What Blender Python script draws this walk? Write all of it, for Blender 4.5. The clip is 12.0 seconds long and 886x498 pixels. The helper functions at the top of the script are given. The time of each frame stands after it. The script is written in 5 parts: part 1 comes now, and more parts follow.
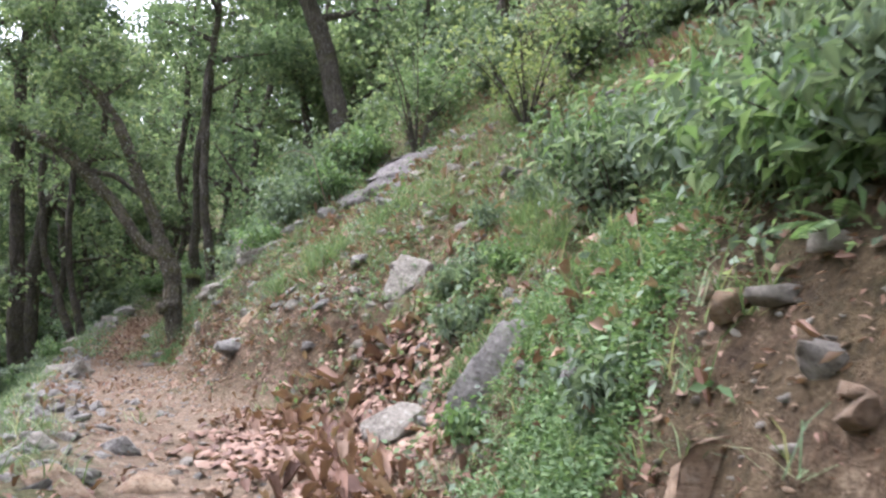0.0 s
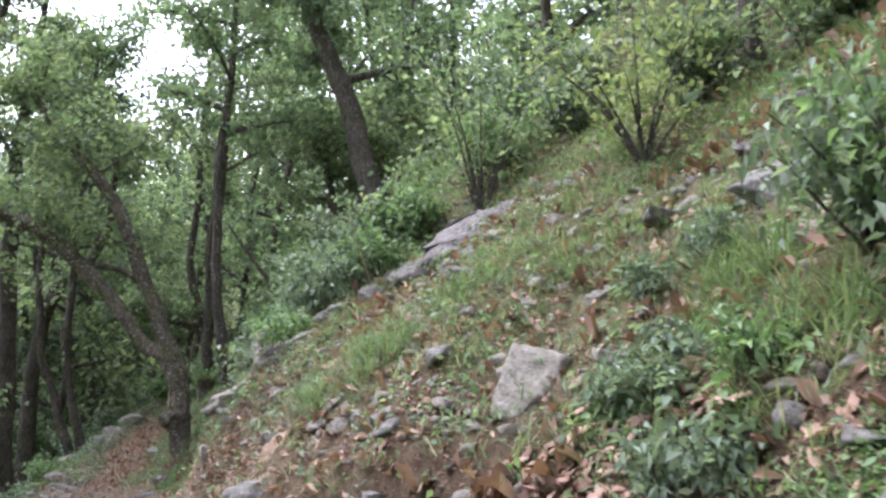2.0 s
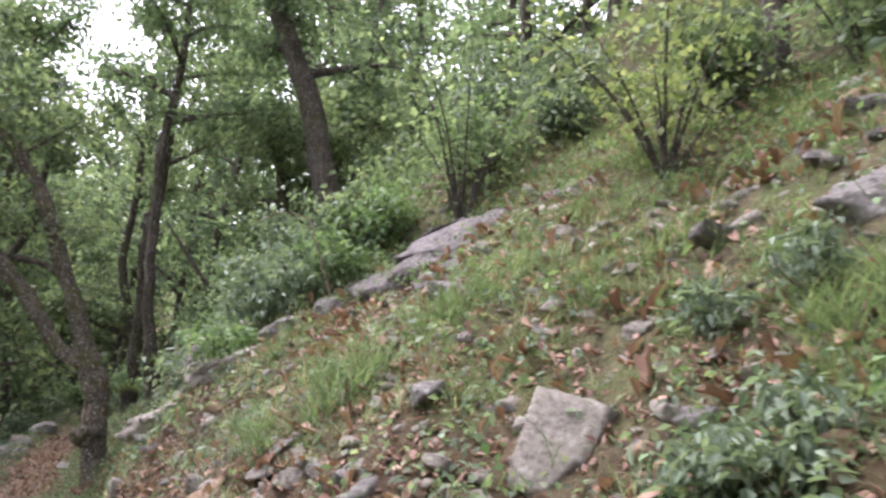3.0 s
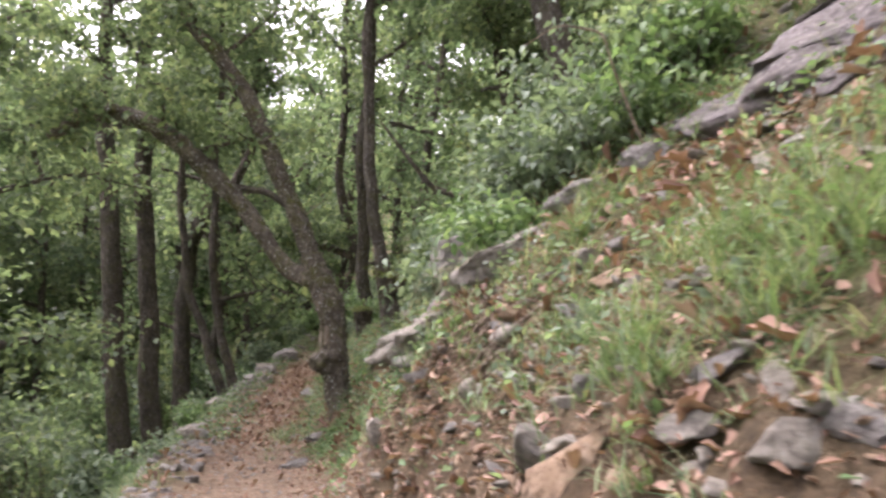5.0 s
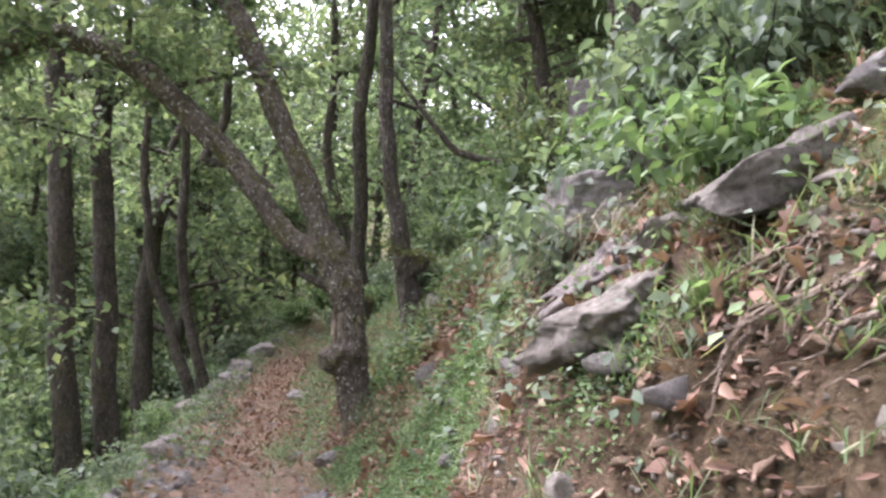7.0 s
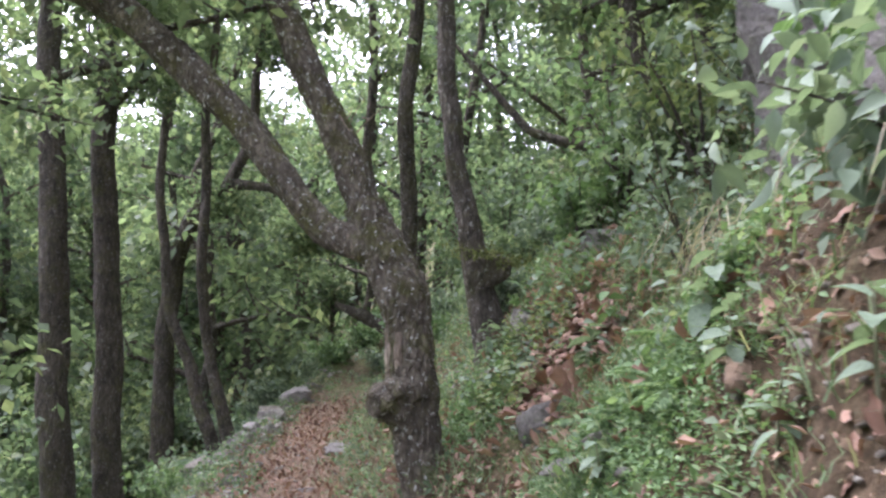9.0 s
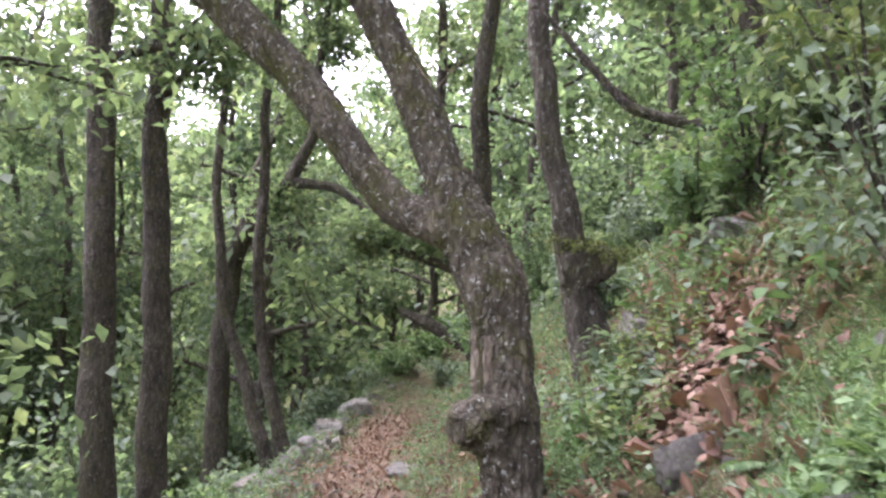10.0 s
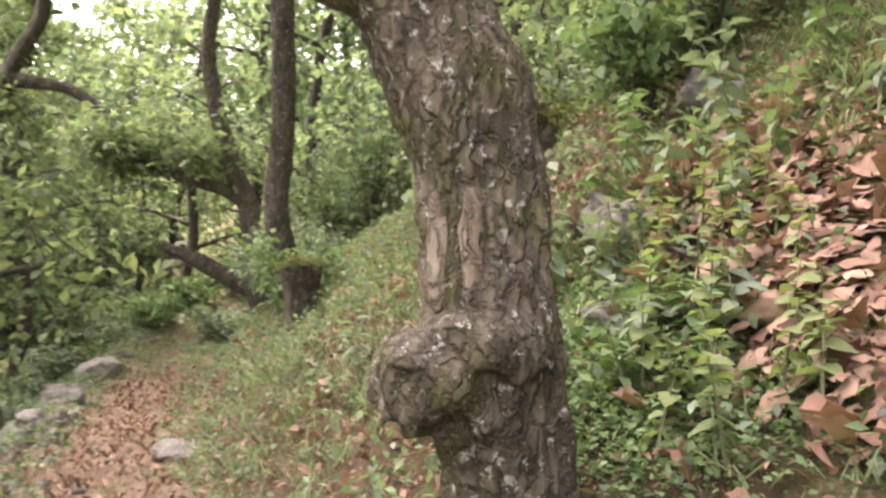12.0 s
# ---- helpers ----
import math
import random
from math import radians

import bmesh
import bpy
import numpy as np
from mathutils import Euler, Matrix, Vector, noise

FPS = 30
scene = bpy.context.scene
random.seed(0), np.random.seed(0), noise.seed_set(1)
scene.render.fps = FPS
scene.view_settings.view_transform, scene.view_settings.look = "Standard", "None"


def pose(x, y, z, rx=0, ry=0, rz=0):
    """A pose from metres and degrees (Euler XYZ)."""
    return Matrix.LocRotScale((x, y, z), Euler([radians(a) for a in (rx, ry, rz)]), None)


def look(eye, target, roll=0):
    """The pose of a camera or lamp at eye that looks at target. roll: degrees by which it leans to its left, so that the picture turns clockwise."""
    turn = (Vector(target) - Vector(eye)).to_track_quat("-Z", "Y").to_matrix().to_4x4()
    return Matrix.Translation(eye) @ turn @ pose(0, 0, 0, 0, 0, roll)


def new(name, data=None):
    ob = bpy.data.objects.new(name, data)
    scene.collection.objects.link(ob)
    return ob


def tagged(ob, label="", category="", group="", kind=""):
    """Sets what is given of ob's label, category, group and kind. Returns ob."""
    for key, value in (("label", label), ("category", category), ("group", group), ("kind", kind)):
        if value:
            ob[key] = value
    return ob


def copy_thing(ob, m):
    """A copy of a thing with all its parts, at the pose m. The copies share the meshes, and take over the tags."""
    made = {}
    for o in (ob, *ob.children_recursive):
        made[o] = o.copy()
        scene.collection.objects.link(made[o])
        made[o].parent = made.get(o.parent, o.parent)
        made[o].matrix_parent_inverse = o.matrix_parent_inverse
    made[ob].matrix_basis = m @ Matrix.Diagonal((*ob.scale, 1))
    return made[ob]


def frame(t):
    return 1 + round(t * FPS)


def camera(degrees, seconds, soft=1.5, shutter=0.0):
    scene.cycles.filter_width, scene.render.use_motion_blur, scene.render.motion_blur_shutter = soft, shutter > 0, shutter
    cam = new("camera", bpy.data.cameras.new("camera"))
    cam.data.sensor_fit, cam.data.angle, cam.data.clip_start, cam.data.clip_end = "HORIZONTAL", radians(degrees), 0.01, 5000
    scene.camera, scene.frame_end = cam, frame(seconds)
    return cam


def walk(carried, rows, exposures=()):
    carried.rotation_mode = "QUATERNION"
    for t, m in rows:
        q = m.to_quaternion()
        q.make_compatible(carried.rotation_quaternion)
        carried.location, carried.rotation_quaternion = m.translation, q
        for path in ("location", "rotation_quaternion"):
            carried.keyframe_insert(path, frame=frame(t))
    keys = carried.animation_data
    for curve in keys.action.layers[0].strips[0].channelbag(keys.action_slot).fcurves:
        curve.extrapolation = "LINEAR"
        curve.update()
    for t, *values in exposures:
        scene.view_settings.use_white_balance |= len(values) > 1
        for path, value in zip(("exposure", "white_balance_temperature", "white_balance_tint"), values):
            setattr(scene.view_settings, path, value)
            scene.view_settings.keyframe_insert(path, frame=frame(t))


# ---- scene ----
cam = camera(58.3, 12.0, soft=2.45, shutter=0.25)
PATH = [
    (0, (0.046, 0.003, 1.256), (0.008, 1.999, 1.372), 3.3),
    (0.5, (-0.11, 0.793, 1.273), (-0.174, 2.788, 1.396), 1.6),
    (1, (-0.383, 1.544, 1.302), (-0.523, 3.528, 1.512), 1.6),
    (1.5, (-0.52, 2.262, 1.336), (-0.448, 4.234, 1.661), -0.7),
    (2, (-0.803, 3.031, 1.387), (-0.89, 5.001, 1.721), 1.2),
    (2.5, (-1.029, 3.708, 1.496), (-0.838, 5.665, 1.86), 3.0),
    (3, (-1.185, 4.388, 1.532), (-1.134, 6.349, 1.919), 4.2),
    (5, (-2.283, 7.13, 1.365), (-2.726, 9.074, 1.523), 0.8),
    (5.5, (-2.778, 7.753, 1.359), (-3.419, 9.638, 1.542), -0.6),
    (6, (-3.231, 8.281, 1.301), (-3.832, 10.179, 1.486), -1.6),
    (6.5, (-3.61, 8.904, 1.264), (-4.091, 10.839, 1.42), 0.3),
    (8.5, (-4.615, 11.69, 0.951), (-4.757, 13.675, 1.145), -0.8),
    (9, (-4.932, 12.41, 0.956), (-5.372, 14.343, 1.218), 0.3),
    (9.5, (-5.182, 13.049, 0.919), (-5.463, 15.021, 1.089), -2.9),
    (10, (-5.518, 13.722, 0.937), (-6.102, 15.613, 1.227), 1.6),
    (10.5, (-5.858, 14.353, 0.915), (-6.289, 16.278, 1.246), -0.5),
    (11, (-6.206, 15.066, 0.898), (-6.68, 16.984, 1.206), -0.4),
    (11.5, (-6.556, 15.708, 0.823), (-6.845, 17.676, 1.031), -0.3),
    (12, (-6.823, 16.352, 0.725), (-6.797, 18.343, 0.921), 0.5),
]
EXPOSURE = 1.65
walk(cam, [(t, look(eye, target, roll)) for t, eye, target, roll in PATH],
     [(0, EXPOSURE + 0.08, 5750, 22), (1.5, EXPOSURE + 0.1, 5600, 22), (3, EXPOSURE + 0.13, 6000, 29), (5, EXPOSURE + 0.32, 6350, 30), (5.5, EXPOSURE + 0.42, 6300, 33), (6, EXPOSURE + 0.46, 6000, 34), (8.5, EXPOSURE + 0.56, 5950, 25),
      (9, EXPOSURE + 0.55, 5700, 28), (9.5, EXPOSURE + 0.72, 5950, 28), (10, EXPOSURE + 0.95, 5900, 31), (10.5, EXPOSURE + 0.78, 5900, 31), (11, EXPOSURE + 1.08, 6200, 34), (11.5, EXPOSURE + 1.1, 6650, 31), (12, EXPOSURE + 1.27, 7000, 30)])

# ---- light: an overcast, bright sky ----
world = bpy.data.worlds.new("overcast_sky")
scene.world = world
world.use_nodes = True
wn, wl = world.node_tree.nodes, world.node_tree.links
sky = wn.new("ShaderNodeTexSky")
sky.sky_type, sky.sun_disc = "NISHITA", False
sky.sun_elevation, sky.sun_rotation = radians(58), radians(300)
sky.dust_density, sky.air_density = 6.0, 1.0
pale = wn.new("ShaderNodeHueSaturation")
pale.inputs["Saturation"].default_value = 0.22
wl.new(sky.outputs["Color"], pale.inputs["Color"])
wl.new(pale.outputs["Color"], wn["Background"].inputs["Color"])
wn["Background"].inputs["Strength"].default_value = 0.22
sun = new("sun", bpy.data.lights.new("sun", "SUN"))
sun.data.energy, sun.data.angle, sun.data.color = 0.5, radians(50), (1.0, 0.97, 0.9)
SUN_AT = Vector((math.sin(radians(300)) * math.cos(radians(58)), math.cos(radians(300)) * math.cos(radians(58)), math.sin(radians(58))))
sun.matrix_world = look(SUN_AT * 60, (0, 0, 0))

# ---- materials ----
def nodes_of(name):
    m = bpy.data.materials.new(name)
    m.use_nodes = True
    return m, m.node_tree.nodes, m.node_tree.links


def noise_node(nt, links, scale, detail=6.0, rough=0.6, stretch=None, dims="Object"):
    tc = nt.new("ShaderNodeTexCoord")
    t = nt.new("ShaderNodeTexNoise")
    t.inputs["Scale"].default_value, t.inputs["Detail"].default_value, t.inputs["Roughness"].default_value = scale, detail, rough
    if stretch:
        mp = nt.new("ShaderNodeMapping")
        mp.inputs["Scale"].default_value = stretch
        links.new(tc.outputs[dims], mp.inputs["Vector"])
        links.new(mp.outputs["Vector"], t.inputs["Vector"])
    else:
        links.new(tc.outputs[dims], t.inputs["Vector"])
    return t


def ramp_node(nt, links, source, stops):
    r = nt.new("ShaderNodeValToRGB")
    while len(r.color_ramp.elements) < len(stops):
        r.color_ramp.elements.new(0.5)
    for e, (at, c) in zip(r.color_ramp.elements, stops):
        e.position, e.color = at, (*c, 1)
    links.new(source, r.inputs["Fac"])
    return r


def mix_node(nt, links, fac, a, b, blend="MIX"):
    m = nt.new("ShaderNodeMix")
    m.data_type, m.blend_type = "RGBA", blend
    for i, v in ((0, fac), (6, a), (7, b)):
        if isinstance(v, (int, float)):
            m.inputs[i].default_value = v
        elif isinstance(v, tuple):
            m.inputs[i].default_value = (*v, 1)
        else:
            links.new(v, m.inputs[i])
    return m.outputs[2]


def math_node(nt, links, op, a, b):
    m = nt.new("ShaderNodeMath")
    m.operation = op
    for i, v in ((0, a), (1, b)):
        if isinstance(v, (int, float)):
            m.inputs[i].default_value = v
        else:
            links.new(v, m.inputs[i])
    return m.outputs[0]


def bump_to(nt, links, source, bsdf, strength, distance):
    b = nt.new("ShaderNodeBump")
    b.inputs["Strength"].default_value, b.inputs["Distance"].default_value = strength, distance
    links.new(source, b.inputs["Height"])
    links.new(b.outputs["Normal"], bsdf.inputs["Normal"])


BLACK, WHITE = (0, 0, 0), (1, 1, 1)


def leaf_material(name, stops, through_light=0.35, rough=0.6):
    """A leaf's colours, picked leaf by leaf, with mottling and light passing through."""
    m, nt, lk = nodes_of(name)
    p = nt["Principled BSDF"]
    geo = nt.new("ShaderNodeNewGeometry")
    stops = [(at, tuple(0.74 * v + 0.26 * (0.25 * c[0] + 0.65 * c[1] + 0.1 * c[2]) for v in c)) for at, c in stops]
    col = ramp_node(nt, lk, geo.outputs["Random Per Island"], stops)
    n = noise_node(nt, lk, 9.0, 4, 0.6)
    shade = ramp_node(nt, lk, n.outputs["Fac"], [(0.3, (0.72, 0.72, 0.72)), (0.7, (1.15, 1.15, 1.15))])
    out = mix_node(nt, lk, 1.0, col.outputs["Color"], shade.outputs["Color"], "MULTIPLY")
    lk.new(out, p.inputs["Base Color"])
    p.inputs["Roughness"].default_value = rough
    p.inputs["Specular IOR Level"].default_value = 0.22
    tr = nt.new("ShaderNodeBsdfTranslucent")
    lk.new(mix_node(nt, lk, 1.0, out, (0.98, 1.05, 0.63), "MULTIPLY"), tr.inputs["Color"])
    ms = nt.new("ShaderNodeMixShader")
    ms.inputs[0].default_value = through_light
    lk.new(p.outputs[0], ms.inputs[1])
    lk.new(tr.outputs[0], ms.inputs[2])
    lk.new(ms.outputs[0], nt["Material Output"].inputs["Surface"])
    return m


def bark_material(name, dark, light, lichen=0.5, moss=0.3, stretch=0.3):
    m, nt, lk = nodes_of(name)
    p = nt["Principled BSDF"]
    grain = noise_node(nt, lk, 16.0, 8, 0.65, (1.0, 1.0, stretch))
    col = ramp_node(nt, lk, grain.outputs["Fac"], [(0.3, dark), (0.55, tuple((a + b) / 2 for a, b in zip(dark, light))), (0.75, light)])
    big = noise_node(nt, lk, 2.2, 4, 0.6)
    tone = ramp_node(nt, lk, big.outputs["Fac"], [(0.3, (0.6, 0.58, 0.55)), (0.7, (1.2, 1.15, 1.1))])
    out = mix_node(nt, lk, 1.0, col.outputs["Color"], tone.outputs["Color"], "MULTIPLY")
    mossy = noise_node(nt, lk, 3.1, 6, 0.7)
    mk = ramp_node(nt, lk, mossy.outputs["Fac"], [(0.5, BLACK), (0.66, (moss, moss, moss))])
    out = mix_node(nt, lk, mk.outputs["Color"], out, (0.12, 0.125, 0.035))
    spots = noise_node(nt, lk, 21.0, 7, 0.65)
    lm = ramp_node(nt, lk, spots.outputs["Fac"], [(0.585, BLACK), (0.625, (lichen, lichen, lichen))])
    out = mix_node(nt, lk, lm.outputs["Color"], out, (0.46, 0.46, 0.41))
    tc = nt.new("ShaderNodeTexCoord")
    warp = nt.new("ShaderNodeMapping")
    warp.inputs["Scale"].default_value = (1.0, 1.0, stretch * 0.8)
    lk.new(mix_node(nt, lk, 0.13, tc.outputs["Object"], noise_node(nt, lk, 7.0, 5, 0.65).outputs["Color"]), warp.inputs["Vector"])
    cell = nt.new("ShaderNodeTexVoronoi")
    cell.feature = "DISTANCE_TO_EDGE"
    cell.inputs["Scale"].default_value = 24.0
    lk.new(warp.outputs["Vector"], cell.inputs["Vector"])
    gap = ramp_node(nt, lk, cell.outputs["Distance"], [(0.0, (0.3, 0.27, 0.25)), (0.22, WHITE)])
    out = mix_node(nt, lk, 0.42, out, gap.outputs["Color"], "MULTIPLY")
    lk.new(out, p.inputs["Base Color"])
    p.inputs["Roughness"].default_value = 0.92
    p.inputs["Specular IOR Level"].default_value = 0.2
    cracks = noise_node(nt, lk, 28.0, 6, 0.7, (1.0, 1.0, 0.22))
    relief = math_node(nt, lk, "ADD", cracks.outputs["Fac"], math_node(nt, lk, "MINIMUM", math_node(nt, lk, "MULTIPLY", cell.outputs["Distance"], 3.0), 0.6))
    bump_to(nt, lk, relief, p, 1.0, 0.05)
    return m


def stone_material(name, dark, light, lichen=(0.5, 0.5, 0.46), cover=0.5, moss=0.3):
    m, nt, lk = nodes_of(name)
    p = nt["Principled BSDF"]
    n1 = noise_node(nt, lk, 8.0, 10, 0.75)
    col = ramp_node(nt, lk, n1.outputs["Fac"], [(0.3, dark), (0.7, light)])
    n2 = noise_node(nt, lk, 17.0, 8, 0.7)
    lm = ramp_node(nt, lk, n2.outputs["Fac"], [(0.54, BLACK), (0.62, (cover, cover, cover))])
    out = mix_node(nt, lk, lm.outputs["Color"], col.outputs["Color"], lichen)
    n3 = noise_node(nt, lk, 6.5, 6, 0.65)
    mk = ramp_node(nt, lk, n3.outputs["Fac"], [(0.55, BLACK), (0.7, (moss, moss, moss))])
    out = mix_node(nt, lk, mk.outputs["Color"], out, (0.11, 0.14, 0.05))
    pits = ramp_node(nt, lk, noise_node(nt, lk, 31.0, 6, 0.7).outputs["Fac"], [(0.36, (0.5, 0.48, 0.45)), (0.5, WHITE)])
    out = mix_node(nt, lk, 0.8, out, pits.outputs["Color"], "MULTIPLY")
    info = nt.new("ShaderNodeObjectInfo")
    tone = ramp_node(nt, lk, info.outputs["Random"], [(0.0, (0.8, 0.78, 0.76)), (1.0, (1.15, 1.12, 1.08))])
    out = mix_node(nt, lk, 1.0, out, tone.outputs["Color"], "MULTIPLY")
    lk.new(out, p.inputs["Base Color"])
    p.inputs["Roughness"].default_value = 0.88
    n4 = noise_node(nt, lk, 13.0, 12, 0.8)
    beds = noise_node(nt, lk, 9.0, 5, 0.6, (0.5, 0.5, 3.0))
    bump_to(nt, lk, math_node(nt, lk, "ADD", n4.outputs["Fac"], math_node(nt, lk, "MULTIPLY", beds.outputs["Fac"], 0.6)), p, 1.0, 0.07)
    return m


def ground_material():
    """Reddish trail earth, bare red-brown bank and dark leafy hill soil, blended by what lies where."""
    m, nt, lk = nodes_of("hill_ground")
    p = nt["Principled BSDF"]

    def layer(name):
        a = nt.new("ShaderNodeAttribute")
        a.attribute_name = name
        return a.outputs["Fac"]

    fine = noise_node(nt, lk, 7.0, 10, 0.7)
    grit = noise_node(nt, lk, 38.0, 6, 0.7)
    hill = ramp_node(nt, lk, fine.outputs["Fac"], [(0.3, (0.05, 0.042, 0.024)), (0.5, (0.12, 0.1, 0.055)), (0.7, (0.19, 0.165, 0.09))])
    trail = ramp_node(nt, lk, fine.outputs["Fac"], [(0.3, (0.15, 0.11, 0.072)), (0.55, (0.25, 0.185, 0.125)), (0.75, (0.35, 0.29, 0.21))])
    bank = ramp_node(nt, lk, fine.outputs["Fac"], [(0.3, (0.038, 0.026, 0.017)), (0.5, (0.105, 0.068, 0.041)), (0.7, (0.2, 0.143, 0.092))])
    broad = noise_node(nt, lk, 1.3, 5, 0.6)
    green = ramp_node(nt, lk, broad.outputs["Fac"], [(0.45, BLACK), (0.62, (0.75, 0.75, 0.75))])
    grass = ramp_node(nt, lk, grit.outputs["Fac"], [(0.3, (0.05, 0.075, 0.02)), (0.7, (0.15, 0.2, 0.06))])
    out = mix_node(nt, lk, green.outputs["Color"], hill.outputs["Color"], grass.outputs["Color"])
    out = mix_node(nt, lk, layer("bare"), out, bank.outputs["Color"])
    out = mix_node(nt, lk, layer("trail"), out, trail.outputs["Color"])
    out = mix_node(nt, lk, layer("meadow"), out, (0.2, 0.27, 0.09))
    speck = ramp_node(nt, lk, grit.outputs["Fac"], [(0.35, (0.7, 0.7, 0.7)), (0.65, (1.25, 1.25, 1.25))])
    out = mix_node(nt, lk, 1.0, out, speck.outputs["Color"], "MULTIPLY")
    lk.new(out, p.inputs["Base Color"])
    p.inputs["Roughness"].default_value = 0.95
    p.inputs["Specular IOR Level"].default_value = 0.15
    both = math_node(nt, lk, "ADD", fine.outputs["Fac"], math_node(nt, lk, "MULTIPLY", grit.outputs["Fac"], 0.7))
    bump_to(nt, lk, both, p, 1.0, 0.09)
    return m


GROUND = ground_material()
BARK_OLD = bark_material("lichened_bark", (0.08, 0.07, 0.055), (0.31, 0.28, 0.22), 1.0, 0.9, 0.5)
BARK_GREY = bark_material("grey_bark", (0.06, 0.055, 0.045), (0.22, 0.2, 0.165), 0.45, 0.4)
BARK_DARK = bark_material("dark_bark", (0.055, 0.05, 0.042), (0.19, 0.17, 0.138), 0.3, 0.45)
SCAR_WOOD = bark_material("weathered_bare_wood", (0.22, 0.18, 0.14), (0.48, 0.42, 0.34), 0.2, 0.05)
DRY_WOOD = bark_material("dry_root_wood", (0.2, 0.16, 0.12), (0.45, 0.38, 0.3), 0.2, 0.05)
STONE_GREY = stone_material("grey_lichened_stone", (0.12, 0.115, 0.1), (0.3, 0.285, 0.26), (0.42, 0.42, 0.38), 0.5, 0.4)
STONE_PALE = stone_material("pale_stone", (0.18, 0.165, 0.135), (0.36, 0.335, 0.28), (0.46, 0.44, 0.39), 0.45, 0.3)
STONE_TAN = stone_material("tan_sandstone", (0.24, 0.155, 0.09), (0.42, 0.31, 0.2), (0.5, 0.45, 0.36), 0.25, 0.1)
STONE_DARK = stone_material("dark_mossy_stone", (0.07, 0.066, 0.055), (0.18, 0.17, 0.145), (0.26, 0.26, 0.23), 0.4, 0.6)
STONE_MAUVE = stone_material("mauve_grey_slab_stone", (0.09, 0.082, 0.078), (0.23, 0.21, 0.2), (0.36, 0.34, 0.32), 0.5, 0.5)
STONE_BANDED = stone_material("banded_pinkish_stone", (0.15, 0.13, 0.12), (0.36, 0.32, 0.29), (0.48, 0.45, 0.41), 0.55, 0.25)
LEAF_OAK = leaf_material("oak_leaves", [(0.0, (0.09, 0.14, 0.075)), (0.45, (0.15, 0.222, 0.108)), (0.8, (0.2, 0.28, 0.13)), (1.0, (0.27, 0.32, 0.145))], 0.58)
LEAF_DEEP = leaf_material("deep_green_leaves", [(0.0, (0.085, 0.145, 0.08)), (0.6, (0.145, 0.225, 0.118)), (1.0, (0.2, 0.28, 0.145))], 0.62)
LEAF_YELLOW = leaf_material("yellow_green_leaves", [(0.0, (0.12, 0.18, 0.05)), (0.6, (0.21, 0.275, 0.08)), (1.0, (0.31, 0.34, 0.12))], 0.45)
LEAF_BLUE = leaf_material("blue_green_leaves", [(0.0, (0.1, 0.155, 0.088)), (0.6, (0.165, 0.24, 0.138)), (1.0, (0.245, 0.32, 0.195))], 0.4)
LEAF_FRESH = leaf_material("fresh_green_leaves", [(0.0, (0.08, 0.16, 0.045)), (0.6, (0.14, 0.255, 0.075)), (1.0, (0.23, 0.34, 0.12))], 0.4)
GRASS = leaf_material("grass_blades", [(0.0, (0.07, 0.13, 0.04)), (0.55, (0.14, 0.22, 0.075)), (0.85, (0.22, 0.29, 0.11)), (1.0, (0.4, 0.36, 0.18))], 0.4)
GRASS_LUSH = leaf_material("lush_grass_blades", [(0.0, (0.09, 0.16, 0.045)), (0.6, (0.15, 0.24, 0.08)), (1.0, (0.26, 0.32, 0.13))], 0.4)
STRAW = leaf_material("dry_straw", [(0.0, (0.17, 0.145, 0.075)), (0.6, (0.28, 0.24, 0.13)), (1.0, (0.4, 0.35, 0.22))], 0.25, 0.7)
LITTER = leaf_material("dead_leaves", [(0.0, (0.12, 0.057, 0.033)), (0.35, (0.26, 0.13, 0.074)), (0.7, (0.315, 0.172, 0.1)), (1.0, (0.355, 0.222, 0.132))], 0.15, 0.65)
MOSS = leaf_material("moss", [(0.0, (0.08, 0.1, 0.015)), (1.0, (0.2, 0.22, 0.04))], 0.2, 0.8)
STEM = leaf_material("green_stems", [(0.0, (0.12, 0.14, 0.06)), (1.0, (0.2, 0.2, 0.1))], 0.05, 0.6)


# ---- mesh tools ----
RNG = np.random.default_rng(11)


def mesh_of(name, verts, faces, material, smooth=True):
    """A mesh from arrays of places and triangles."""
    verts, faces = np.asarray(verts, np.float32), np.asarray(faces, np.int32)
    me = bpy.data.meshes.new(name)
    me.vertices.add(len(verts))
    me.vertices.foreach_set("co", verts.ravel())
    me.loops.add(faces.size)
    me.loops.foreach_set("vertex_index", faces.ravel())
    me.polygons.add(len(faces))
    me.polygons.foreach_set("loop_start", np.arange(0, faces.size, faces.shape[1], dtype=np.int32))
    me.polygons.foreach_set("use_smooth", np.full(len(faces), smooth))
    me.update(calc_edges=True)
    me.materials.append(material)
    return me


def part(name, mesh, parent=None, label=""):
    ob = new(name, mesh)
    if parent:
        ob.parent = parent
    return tagged(ob, label)


def bundle(pieces):
    """Joins (places, triangles) pairs into one pair."""
    vs, fs, n = [], [], 0
    for v, f in pieces:
        vs.append(v)
        fs.append(f + n)
        n += len(v)
    return np.concatenate(vs), np.concatenate(fs)


